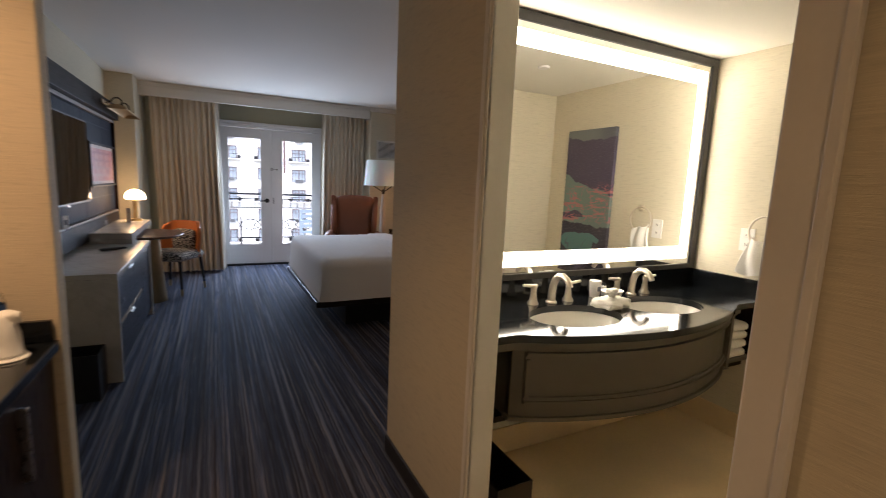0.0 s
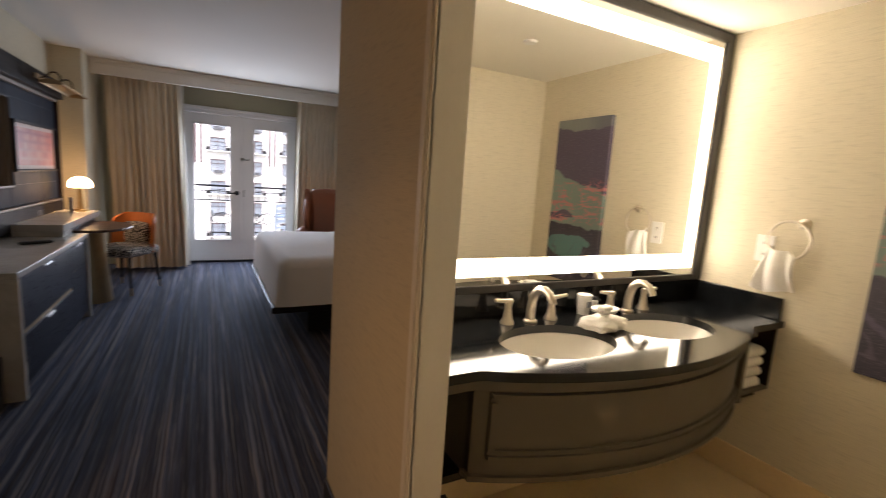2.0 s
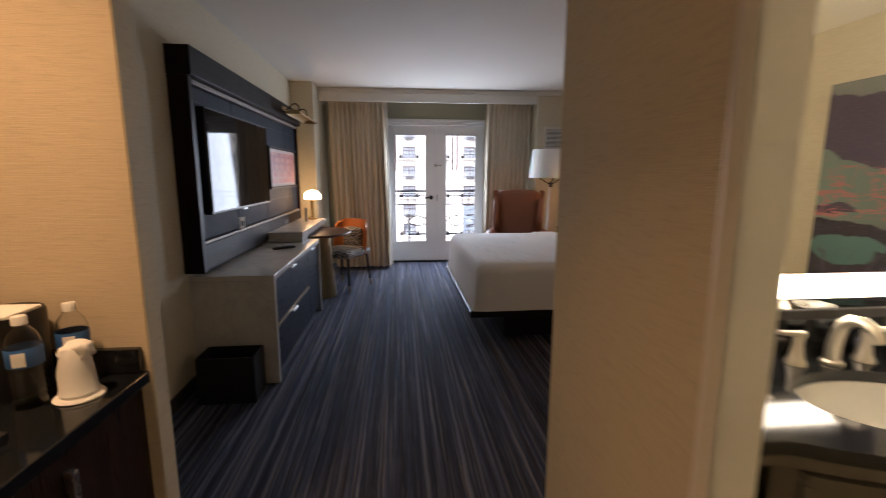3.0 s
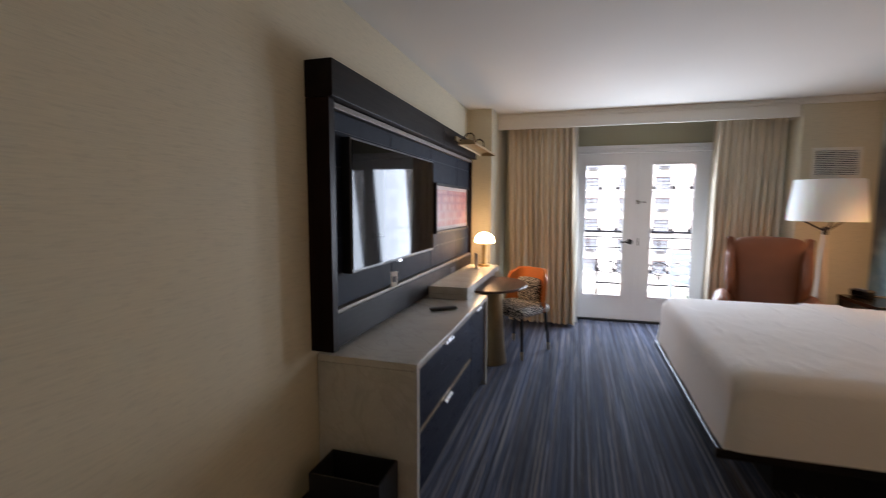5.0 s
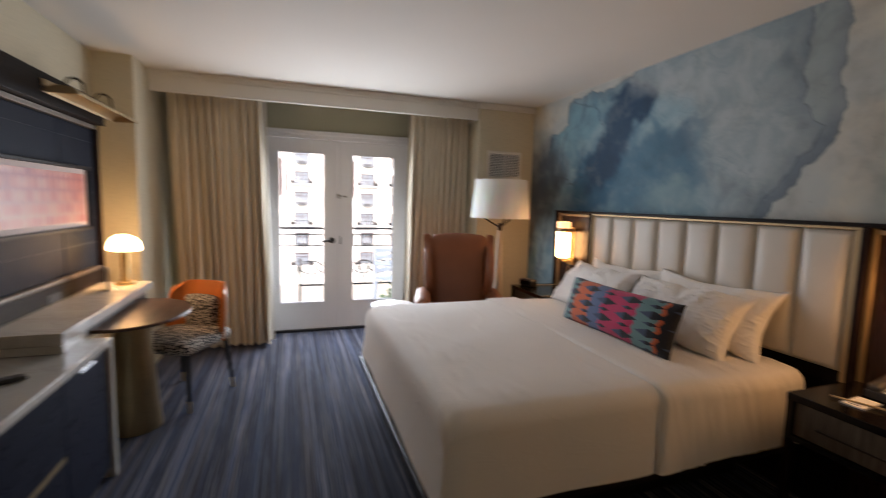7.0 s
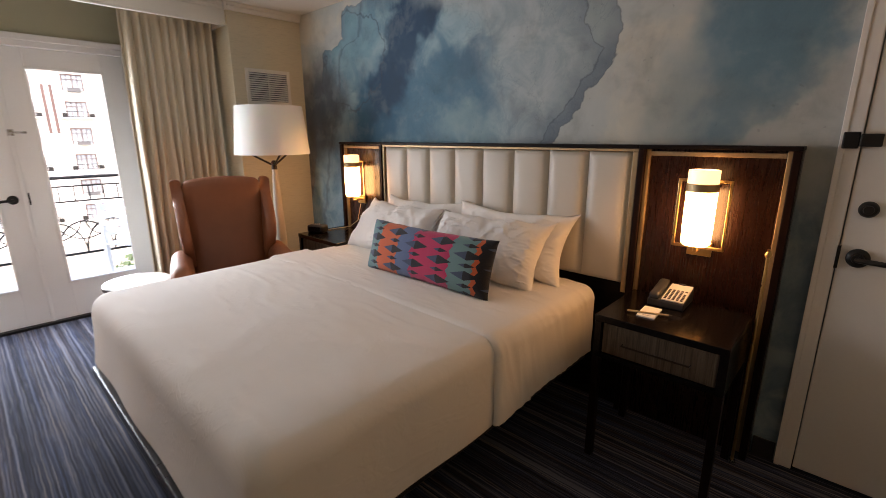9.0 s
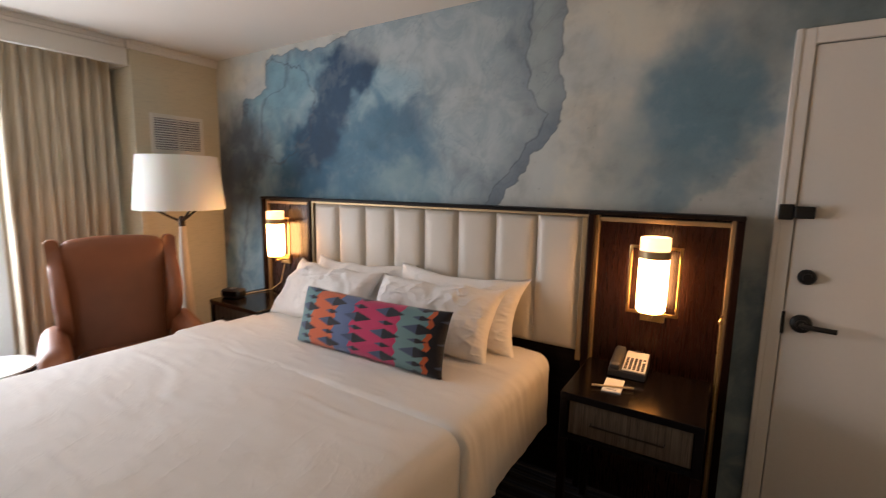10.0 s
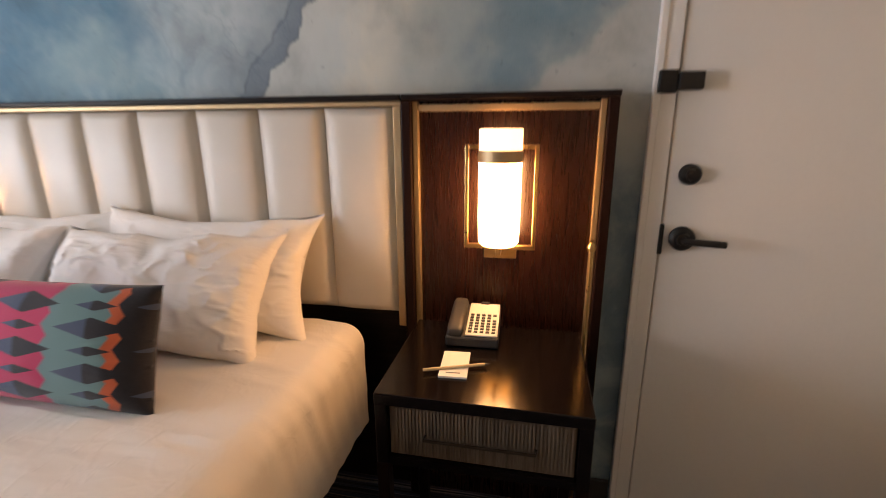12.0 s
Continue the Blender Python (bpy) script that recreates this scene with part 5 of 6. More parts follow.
    part("folded_sheet", drape(2.12, 2.38, 0.022, 0.306, 8.0, False, 0.020), M["sheet"], b, "turned-down white sheet edge", 60)
    part("upper_sheet", drape(2.36, BX1 - 0.02, 0.006, 0.306, 5.0, False), M["sheet"], b, "white sheet at the head", 60)


bed()


def cushion(w, h, t, seed, wrinkle=0.012, pinch=0.10, n=88):
    """A filled case: local x along the width, y up, z through it."""
    bm = bmesh.new()
    sheets = []
    for s in (1, -1):
        rows = []
        for j in range(n + 1):
            v = -1 + 2 * j / n
            row = []
            for i in range(n + 1):
                u = -1 + 2 * i / n
                x = w / 2 * u * (1 - pinch * (1 - v * v) * abs(u) ** 3 * 0.6)
                y = h / 2 * v * (1 - pinch * (1 - u * u) * abs(v) ** 3)
                f = ((1 - abs(u) ** 2.6) * (1 - abs(v) ** 2.6))
                f = max(0, f) ** 0.46
                p = Vector((x, y, s * t / 2 * f))
                edge = 1 - min(1, f * 1.2)
                k1 = noise.noise(Vector((x * 7 + seed, y * 7, s * 2.0)))
                k2 = noise.noise(Vector((x * 18 + seed, y * 11, s * 3.0)))
                k3 = 1 - abs(noise.noise(Vector((x * 9 - seed, y * 14 + x * 6, s))))
                # creases that run in from the edges and corners
                a = math.atan2(y * 1.6, x)
                k4 = 1 - abs(noise.noise(Vector((a * 5.5 + seed, math.hypot(x, y) * 4.0, s * 4.0))))
                k5 = 1 - abs(noise.noise(Vector((x * 13 + y * 9 + seed, y * 22 - x * 7, s * 6.0))))
                crease = max(0.0, k4 - 0.80) / 0.20 * (0.2 + 1.4 * edge) * (0.5 + k1) + 0.9 * max(0.0, k5 - 0.88) / 0.12 * max(0.0, 0.4 + 1.5 * k1)
                p.z += s * wrinkle * f ** 0.5 * (0.8 * k1 + 0.4 * k2 + 0.5 * (k3 - 0.7) + 0.5 * crease)
                p.y += wrinkle * 0.9 * edge * k1
                row.append(bm.verts.new(p))
            rows.append(row)
        sheets.append(rows)
        for a, b in zip(rows, rows[1:]):
            for i in range(n):
                q = (a[i], a[i + 1], b[i + 1], b[i])
                bm.faces.new(q if s > 0 else q[::-1])
    bmesh.ops.remove_doubles(bm, verts=bm.verts, dist=0.0015)
    bmesh.ops.recalc_face_normals(bm, faces=bm.faces)
    return bm


def lying(c, width_dir_deg, tilt):
    """A cushion that stands on its lower edge with its face to -x, tilted back by tilt degrees from upright, swung about z."""
    return Matrix.Translation(c) @ Matrix.Rotation(radians(width_dir_deg), 4, "Z") @ Matrix.Rotation(radians(-90), 4, "Z") @ Matrix.Rotation(radians(90 - tilt), 4, "X")


def pillow(name, m, w, h, t, seed, mat_, label, wrinkle=0.012, pinch=0.10):
    ob = part(name, cushion(w, h, t, seed, wrinkle, pinch), mat_, None, "", 80)
    ob.matrix_basis = m
    return tagged(ob, label, "pillow", "pillows on the bed")


pillow("pillow", lying((2.935, 5.935, 0.845), 0, 24), 0.82, 0.42, 0.17, 1.0, M["pillowcase"], "white pillow leaning against the headboard", 0.015, 0.24)
pillow("pillow", lying((2.925, 6.63, 0.835), 3, 26), 0.78, 0.42, 0.17, 7.0, M["pillowcase"], "white pillow leaning against the headboard", 0.015, 0.22)
pillow("pillow", lying((2.79, 5.99, 0.820), 4, 38), 0.77, 0.43, 0.19, 3.3, M["pillowcase"], "crumpled white pillow in front of another", 0.021, 0.20)
pillow("pillow", lying((2.78, 6.77, 0.820), -6, 38), 0.80, 0.43, 0.19, 5.7, M["pillowcase"], "crumpled white pillow in front of another", 0.021, 0.20)
pillow("lumbar_cushion", lying((2.475, 6.135, 0.812), 1, 17), 0.90, 0.295, 0.165, 9.1, M["kilim"], "long kilim cushion with zigzags and dark lozenges", 0.004, 0.07)


# ---- headboard ----
def headboard():
    h = thing("headboard", "wide headboard of dark wood and channelled pearl vinyl", "headboard", (3.08, 6.17, 0))
    z1 = 1.392
    for a, b in ((4.660, 5.268), (7.156, 7.690)):
        part("wood_panel", boxes((3.075, a, 0.0, EX, b, z1 - 0.018)), M["mahogany"], h, "", 0)
        part("edge_rail", boxes((3.030, a, 0.0, 3.0745, a + 0.028, z1 - 0.018), (3.030, b - 0.028, 0.0, 3.0745, b, z1 - 0.018), bevel=0.003), M["espresso_z"], h)
        part("brass_inlay", boxes((3.052, a + 0.029, 0.02, 3.0745, a + 0.046, z1 - 0.020), (3.052, b - 0.046, 0.02, 3.0745, b - 0.029, z1 - 0.020), (3.052, a + 0.047, z1 - 0.048, 3.0745, b - 0.047, z1 - 0.028), bevel=0.002),
             M["palebrass"], h, "pale brass inlay")
    part("top_rail", boxes((3.026, 4.658, z1 - 0.017, EX, 5.266, z1), (3.026, 5.270, z1 - 0.017, EX, 7.152, z1), (3.026, 7.158, z1 - 0.017, EX, 7.692, z1), bevel=0.003), M["espresso_y"], h)
    part("back_board", boxes((3.080, 5.270, 0.0, EX, 7.152, z1 - 0.018)), M["espresso_y"], h, "", 0)
    part("brass_inlay", boxes((3.040, 5.270, z1 - 0.032, 3.0795, 7.152, z1 - 0.018), (3.036, 5.270, 0.66, 3.0795, 5.294, z1 - 0.033), (3.040, 7.136, 0.66, 3.0795, 7.152, z1 - 0.033), bevel=0.002), M["palebrass"], h, "pale brass inlay")
    n, y0, y1 = 8, 5.296, 7.134
    w = (y1 - y0) / n
    for i in range(n):
        bm = bmesh.new()
        rows = []
        m = 14
        for z, s in ((0.700, 0.0), (0.708, 0.7), (0.73, 1.0), (1.0, 1.0), (1.33, 1.0), (1.352, 0.7), (1.358, 0.0)):
            row = []
            for j in range(m + 1):
                u = -1 + 2 * j / m
                row.append(bm.verts.new((3.079 - (0.012 + 0.032 * (1 - u ** 4) ** 0.6 * s) - 0.002 * noise.noise(Vector((i * 3.0, u, z * 5))), y0 + w * (i + 0.5) + u * w / 2 * 0.998, z)))
            rows.append(row)
        for a, b in zip(rows, rows[1:]):
            for j in range(m):
                bm.faces.new((a[j], a[j + 1], b[j + 1], b[j]))
        bmesh.ops.recalc_face_normals(bm, faces=bm.faces)
        part("channel", bm, M["vinyl"], h, "padded pearl vinyl channel", 60)


headboard()


def sconce(y):
    s = thing("wall_sconce", "lit brass wall sconce with an opal glass cylinder", "lamp", (3.07, y, 0.95), 0, "bedside sconces", True)
    part("backplate", boxes((-0.012, -0.05, -0.045, 0.0, 0.05, 0.02), bevel=0.003), M["brass"], s)
    part("arm", tube(bmesh.new(), [(-0.01, 0, -0.012), (-0.09, 0, -0.012), (-0.09, 0, 0.03)], 0.008), M["brass"], s)
    part("brass_frame", boxes((-0.058, -0.105, 0.0, -0.046, -0.093, 0.30), (-0.058, 0.093, 0.0, -0.046, 0.105, 0.30), (-0.058, -0.105, -0.004, -0.046, 0.105, 0.010), (-0.058, -0.093, 0.288, -0.046, -0.055, 0.30),
                              (-0.058, 0.055, 0.288, -0.046, 0.093, 0.30), bevel=0.002), M["brass"], s)
    glass = part("glass_cylinder", lathe(bmesh.new(), [(0, 0.018), (0.050, 0.020), (0.058, 0.030), (0.060, 0.10), (0.060, 0.255)], (-0.09, 0, 0), 32), M["sconce_glow"], s, "glowing opal glass")
    part("collar", lathe(bmesh.new(), [(0.060, 0.253), (0.063, 0.255), (0.063, 0.285), (0.060, 0.287)], (-0.09, 0, 0), 32), M["palebrass"], glass, "brass collar")
    part("rim_glass", lathe(bmesh.new(), [(0.060, 0.286), (0.060, 0.342), (0.054, 0.344), (0.054, 0.29), (0, 0.288)], (-0.09, 0, 0), 32), M["sconce_top"], glass, "frosted upper glass")


sconce(4.969)
sconce(7.462)


def nightstand(y0, y1, name_label):
    n = thing("nightstand", name_label, "nightstand", (2.82, (y0 + y1) / 2, 0), 0, "nightstands")
    x0, x1, z = 2.588, 3.024, 0.695
    part("top", boxes((x0, y0, z - 0.03, x1, y1, z), bevel=0.003), M["espresso_x"], n)
    for y in (y0, y1 - 0.03):
        part("side", boxes((x0 + 0.005, y, 0.50, x1, y + 0.03, z - 0.031), bevel=0.002), M["espresso_x"], n)
        for x in (x0 + 0.005, x1 - 0.04):
            part("leg", boxes((x, y, 0.0, x + 0.035, y + 0.03, 0.499), bevel=0.002), M["espresso_z"], n)
    part("back", boxes((x1 - 0.02, y0 + 0.031, 0.50, x1 - 0.002, y1 - 0.031, z - 0.031)), M["espresso_x"], n)
    part("bottom", boxes((x0 + 0.006, y0 + 0.031, 0.50, x1 - 0.021, y1 - 0.031, 0.52)), M["espresso_x"], n)
    d = part("drawer", boxes((x0 + 0.018, y0 + 0.034, 0.524, x0 + 0.036, y1 - 0.034, z - 0.036)), M["cane"], n, "woven cane drawer front", 0)
    part("reeds", boxes(*[(x0 + 0.0145, y0 + 0.040 + i * 0.0085, 0.528, x0 + 0.0185, y0 + 0.045 + i * 0.0085, z - 0.042) for i in range(int((y1 - y0 - 0.08) / 0.0085))]), M["cane"], d, "", 0)
    ym = (y0 + y1) / 2
    part("handle", tube(bmesh.new(), [(x0 + 0.015, ym - 0.13, 0.585), (x0 - 0.002, ym - 0.13, 0.585), (x0 - 0.002, ym + 0.13, 0.585), (x0 + 0.015, ym + 0.13, 0.585)], 0.004), M["bronze"], d, "slim bronze pull")


nightstand(4.720, 5.222, "dark wood nightstand with woven drawer, telephone on top")
nightstand(7.15, 7.68, "dark wood nightstand with woven drawer, beside the armchair")


def bedside_items():
    p = thing("telephone", "charcoal hotel telephone with ivory keypad on the nightstand", "telephone", (2.945, 5.03, 0.695), -88, local=True)
    # local -y looks to the bed's foot
    bm = boxes((-0.085, -0.10, 0, 0.085, 0.10, 0.035), bevel=0.006)
    for v in bm.verts:
        if v.co.z > 0.02:
            v.co.z += 0.035 * (v.co.y + 0.10) / 0.2
    part("base", bm, M["phone"], p, "dark grey telephone base")
    slope = math.atan2(0.035, 0.2)
    face = boxes((-0.022, -0.096, 0.0, 0.082, 0.098, 0.007), bevel=0.003)
    fo = part("face_plate", face, M["plate"], p, "ivory face plate")
    fo.matrix_basis = Matrix.Translation((0, 0, 0.0535)) @ Matrix.Rotation(slope, 4, "X")
    key = None
    for i in range(5):
        for j in range(7):
            if j == 5 and i > 3:
                continue
            b = part("button", boxes((-0.006, -0.0045, 0, 0.006, 0.0045, 0.004), bevel=0.001), M["ink"], fo, "", 0) if key is None else new("button", key)
            key = b.data
            b.parent = fo
            b.matrix_basis = pose(-0.008 + i * 0.019, -0.080 + j * 0.0165, 0.0065)
    p.scale = (0.88, 0.88, 0.88)
    part("message_light", boxes((0.015, 0.090, 0.007, 0.045, 0.1, 0.013), bevel=0.001), M["ink"], fo)
    hs = soft_box(bmesh.new(), -0.082, -0.102, 0.030, -0.028, 0.100, 0.064, 0.016, 8)
    for v in hs.verts:
        v.co.z += 0.175 * (v.co.y + 0.1)
    part("handset", hs, M["phone"], p, "dark grey handset")
    n = thing("notepad", "white hotel notepad on the nightstand", "notepad", (2.752, 5.055, 0.695), 4, local=True)
    part("paper_block", boxes((-0.066, -0.036, 0, 0.066, 0.036, 0.006), bevel=0.001), M["paper"], n)
    part("printed_line", boxes((-0.05, -0.018, 0.006, -0.046, 0.018, 0.0066)), M["stitch"], n, "", 0)
    q = thing("pencil", "pale wooden pencil lying across the notepad", "pencil", (2.727, 5.048, 0.701), -69, local=True)
    part("shaft", tube(bmesh.new(), [(-0.085, 0, 0.0042), (0.075, 0, 0.0042)], 0.004, 6), M["pencil"], q)
    part("point", tube(bmesh.new(), [(0.075, 0, 0.0042), (0.09, 0, 0.0042)], 0.004, 6, 0.0006), M["ink"], q)
    c = thing("alarm_clock", "small black alarm clock on the nightstand", "clock", (2.72, 7.60, 0.695), 20, local=True)
    part("casing", soft_box(bmesh.new(), -0.045, -0.075, 0, 0.045, 0.075, 0.062, 0.018, 8), M["black"], c)
    part("display", boxes((-0.047, -0.055, 0.018, -0.044, 0.055, 0.05), bevel=0.001), M["tv"], c, "dark glass display")
    part("ring_button", lathe(bmesh.new(), [(0.012, 0.062), (0.02, 0.062), (0.02, 0.068), (0.012, 0.068)], seg=16), M["steel"], c)
    cord = thing("power_cord", "thin power cord running down the headboard panel", "cord", (3.05, 7.45, 0.7))
    part("cable", tube(bmesh.new(), [(3.06, 7.475, 0.90), (3.05, 7.485, 0.84), (3.04, 7.50, 0.76), (3.0, 7.56, 0.705), (2.9, 7.60, 0.70), (2.76, 7.61, 0.70)], 0.003, 6), M["pencil"], cord)
    w = thing("brass_pole", "slender brass pole standing by the nightstand", "pole", (2.985, 4.704, 0))
    part("rod", tube(bmesh.new(), [(2.985, 4.704, 0.008), (3.005, 4.706, 0.955)], 0.0065, 10), M["brass"], w)
    part("knob", lathe(bmesh.new(), [(0, 0.0), (0.010, 0.004), (0.0135, 0.014), (0.010, 0.025), (0.005, 0.03), (0.007, 0.036), (0, 0.04)], (3.005, 4.706, 0.950), 14), M["brass"], w)
    part("foot", lathe(bmesh.new(), [(0, 0.0), (0.013, 0), (0.013, 0.016), (0, 0.02)], (2.985, 4.704, 0.0), 12), M["steel"], w)


bedside_items()


# ---- window corner ----
def armchair():
    """Its front looks to local -y."""
    c = thing("wing_armchair", "rust leather wing armchair with rolled arms", "armchair", (2.095, 7.74, 0), -17, local=True)
    part("seat_cushion", soft_box(bmesh.new(), -0.235, -0.36, 0.34, 0.235, 0.16, 0.47, 0.05, 12, 0.02, 0.004), M["rust"], c)
    part("seat_rail", boxes((-0.31, -0.34, 0.20, 0.31, 0.26, 0.34), bevel=0.02), M["rust"], c)
    bm = soft_box(bmesh.new(), -0.250, 0.12, 0.36, 0.250, 0.24, 1.135, 0.045, 14, 0.018, 0.003)
    for v in bm.verts:
        v.co.y += 0.11 * (v.co.z - 0.4)
        v.co.x *= 1.0 + 0.14 * max(0, v.co.z - 0.6)
        if v.co.z > 1.0:
            v.co.z += 0.012 * math.cos(v.co.x * 6) - 0.03 * (abs(v.co.x) / 0.25) ** 4 * 0.3
    part("backrest", bm, M["rust"], c, "tall padded rust leather back")
    for s in (-1, 1):
        # wing: a padded slab whose outline swells at the ear and narrows to the arm
        bm = bmesh.new()
        outline = []
        for i in range(25):
            w = i / 24
            z = 0.52 + 0.62 * w
            front = 0.10 - 0.21 * math.sin(math.pi * min(1, w * 1.12)) ** 1.3 + 0.06 * w
            outline.append((front + 0.11 * (z - 0.4), z))
        back = [(0.23 + 0.11 * (z - 0.4), z) for _, z in reversed(outline)]
        poly = outline + back
        rings = []
        for off, sh in ((0.0, 0.018), (0.012, 0.004), (0.035, 0.0), (0.058, 0.004), (0.07, 0.018)):
            cy = sum(p[0] for p in poly) / len(poly)
            ring = []
            for y, z in poly:
                ring.append(bm.verts.new((s * (0.235 + off + 0.055 * max(0, z - 0.6)) - 0.0, y + (sh if y < cy else -sh), z - (sh if z > 1.0 else 0))))
            rings.append(ring)
        n = len(poly)
        for a, b in zip(rings, rings[1:]):
            for i in range(n):
                bm.faces.new((a[i], a[(i + 1) % n], b[(i + 1) % n], b[i]))
        bm.faces.new(rings[0])
        bm.faces.new(rings[-1][::-1])
        bmesh.ops.recalc_face_normals(bm, faces=bm.faces)
        part("wing", bm, M["rust"], c, "", 50)
        part("armrest", soft_box(bmesh.new(), s * 0.325 - 0.064, -0.40, 0.22, s * 0.325 + 0.064, 0.20, 0.645, 0.060, 14, 0.012, 0.003), M["rust"], c)
        for y in (-0.29, 0.22):
            part("leg", tube(bmesh.new(), [(s * 0.26, y, 0.20), (s * 0.275, y * 1.04, 0.0)], 0.022, 10, 0.014), M["espresso_z"], c)


armchair()


def side_table():
    t = thing("side_table", "small round marble side table with a dark rim", "side table", (1.53, 7.93, 0), local=True)
    part("tabletop", lathe(bmesh.new(), [(0, 0.492), (0.192, 0.492), (0.196, 0.497), (0.194, 0.503), (0, 0.504)], seg=48), M["marble"], t)
    part("rim", lathe(bmesh.new(), [(0.0, 0.470), (0.190, 0.470), (0.197, 0.474), (0.197, 0.4915), (0, 0.4915)], seg=48), M["bronze"], t, "dark bronze rim")
    part("stem", lathe(bmesh.new(), [(0, 0.47), (0.016, 0.47), (0.016, 0.03), (0, 0.03)], seg=18), M["bronze"], t)
    part("foot", lathe(bmesh.new(), [(0, 0), (0.13, 0), (0.13, 0.008), (0.03, 0.022), (0.016, 0.04), (0, 0.04)], seg=36), M["bronze"], t)


side_table()


def floor_lamp():
    f = thing("floor_lamp", "unlit floor lamp with white drum shade and pale post", "floor lamp", (2.605, 8.0, 0), local=True)
    part("base", lathe(bmesh.new(), [(0, 0), (0.15, 0), (0.152, 0.008), (0.145, 0.022), (0.07, 0.03), (0, 0.03)], seg=36), M["bronze"], f)
    part("post", lathe(bmesh.new(), [(0, 0.03), (0.062, 0.03), (0.060, 0.2), (0.048, 0.6), (0.030, 1.0), (0.019, 1.18), (0, 1.18)], seg=20), M["lampwood"], f, "pale tapered wooden post")
    part("collar", lathe(bmesh.new(), [(0, 1.178), (0.022, 1.178), (0.022, 1.235), (0.012, 1.25), (0, 1.25)], seg=18), M["bronze"], f)
    for a in (20, 140, 260):
        c, s = math.cos(radians(a)), math.sin(radians(a))
        part("shade_arm", tube(bmesh.new(), [(0.015 * c, 0.015 * s, 1.215), (0.09 * c, 0.09 * s, 1.255), (0.17 * c, 0.17 * s, 1.30), (0.20 * c, 0.20 * s, 1.33)], 0.008), M["bronze"], f)
    part("shade", lathe(bmesh.new(), [(0.282, 1.302), (0.286, 1.300), (0.288, 1.306), (0.252, 1.662), (0.249, 1.668), (0.245, 1.662), (0.280, 1.306), (0.282, 1.302)], seg=48), M["shade"], f, "white linen drum shade")


floor_lamp()


# ---- bathroom ----
def front_y(x, inset=0.0):
    """The bowed front edge of the vanity top."""
    a = (x - 1.374) / 1.359
    bow = 0.174 * math.sin(math.pi * a) ** 0.8 if 0 < a < 1 else 0.0
    return 2.888 - bow + inset


def ellipse(cx, cy, rx, ry, z, n=40):
    return [(cx + rx * math.cos(2 * math.pi * i / n), cy + ry * math.sin(2 * math.pi * i / n), z) for i in range(n)]


SINKS = ((1.770, 3.018), (2.340, 3.024))
SRX, SRY = 0.230, 0.161
CT = 0.820


def vanity():
    v = thing("vanity", "bow-fronted taupe vanity hung on the wall", "vanity", (2.1, 3.3, 0.48))
    # top with two oval openings
    bm = bmesh.new()
    xe = BE - 0.002
    xs = [1.208 + (xe - 1.208) * i / 60 for i in range(61)]
    loop = [(x, front_y(x), CT) for x in xs] + [(xe, BN - 0.002, CT), (1.208, BN - 0.002, CT)]
    edges = []
    for pts in (loop, *[ellipse(cx, cy, SRX, SRY, CT) for cx, cy in SINKS]):
        vs = [bm.verts.new(p) for p in pts]
        edges += [bm.edges.new((vs[i], vs[(i + 1) % len(vs)])) for i in range(len(vs))]
    bmesh.ops.triangle_fill(bm, use_beauty=True, use_dissolve=False, edges=edges)
    ext = bmesh.ops.extrude_face_region(bm, geom=bm.faces[:])
    bmesh.ops.translate(bm, verts=[g for g in ext["geom"] if isinstance(g, bmesh.types.BMVert)], vec=(0, 0, -0.030))
    bmesh.ops.recalc_face_normals(bm, faces=bm.faces)
    part("countertop", bm, M["granite"], v, "polished black granite top")
    part("backsplash", boxes((1.222, BN - 0.024, CT + 0.001, BE - 0.025, BN - 0.001, 0.922), bevel=0.003), M["granite"], v, "black granite splashback")
    part("backsplash", boxes((BE - 0.024, 2.905, CT + 0.001, BE - 0.001, BN - 0.001, 0.922), bevel=0.003), M["granite"], v, "black granite splashback")

    def strip(x0, x1, z0, z1, inset, thick, n=44):
        b = bmesh.new()
        rows = []
        for i in range(n + 1):
            x = x0 + (x1 - x0) * i / n
            y = front_y(x, inset)
            rows.append([b.verts.new(p) for p in ((x, y, z0), (x, y, z1), (x, y + thick, z1), (x, y + thick, z0))])
        for p, q in zip(rows, rows[1:]):
            for j in range(4):
                b.faces.new((p[j], p[(j + 1) % 4], q[(j + 1) % 4], q[j]))
        b.faces.new(rows[0])
        b.faces.new(rows[-1][::-1])
        bmesh.ops.recalc_face_normals(b, faces=b.faces)
        return b

    top = CT - 0.031
    part("apron", strip(1.374, 2.749, 0.476, top, 0.038, 0.03), M["vanity"], v)
    part("ogee_edge", strip(1.224, 2.81, top - 0.026, top, 0.015, 0.02), M["vanity"], v)
    part("ogee_edge", strip(1.224, 2.80, top - 0.038, top - 0.0265, 0.024, 0.02), M["vanity"], v)
    for z0, z1, ins in ((0.731, 0.743, 0.018), (0.716, 0.730, 0.028), (0.548, 0.561, 0.028), (0.534, 0.547, 0.018)):
        part("moulding", strip(1.412, 2.70, z0, z1, ins, 0.022), M["vanity"], v)
    for x in (1.412, 2.684):
        part("moulding", strip(x, x + 0.016, 0.562, 0.715, 0.021, 0.02, 2), M["vanity"], v)
    part("lower_lip", strip(1.363, 2.760, 0.460, 0.477, 0.024, 0.045), M["vanity"], v)
    part("shelf_bottom", boxes((1.222, 2.96, 0.434, BE - 0.002, BN - 0.002, 0.459)), M["granite"], v, "", 0)
    part("divider", boxes((1.374, 2.937, 0.46, 1.396, BN - 0.01, top)), M["vanity"], v)
    part("divider", boxes((2.749, 2.905, 0.46, 2.771, BN - 0.01, top)), M["vanity"], v)
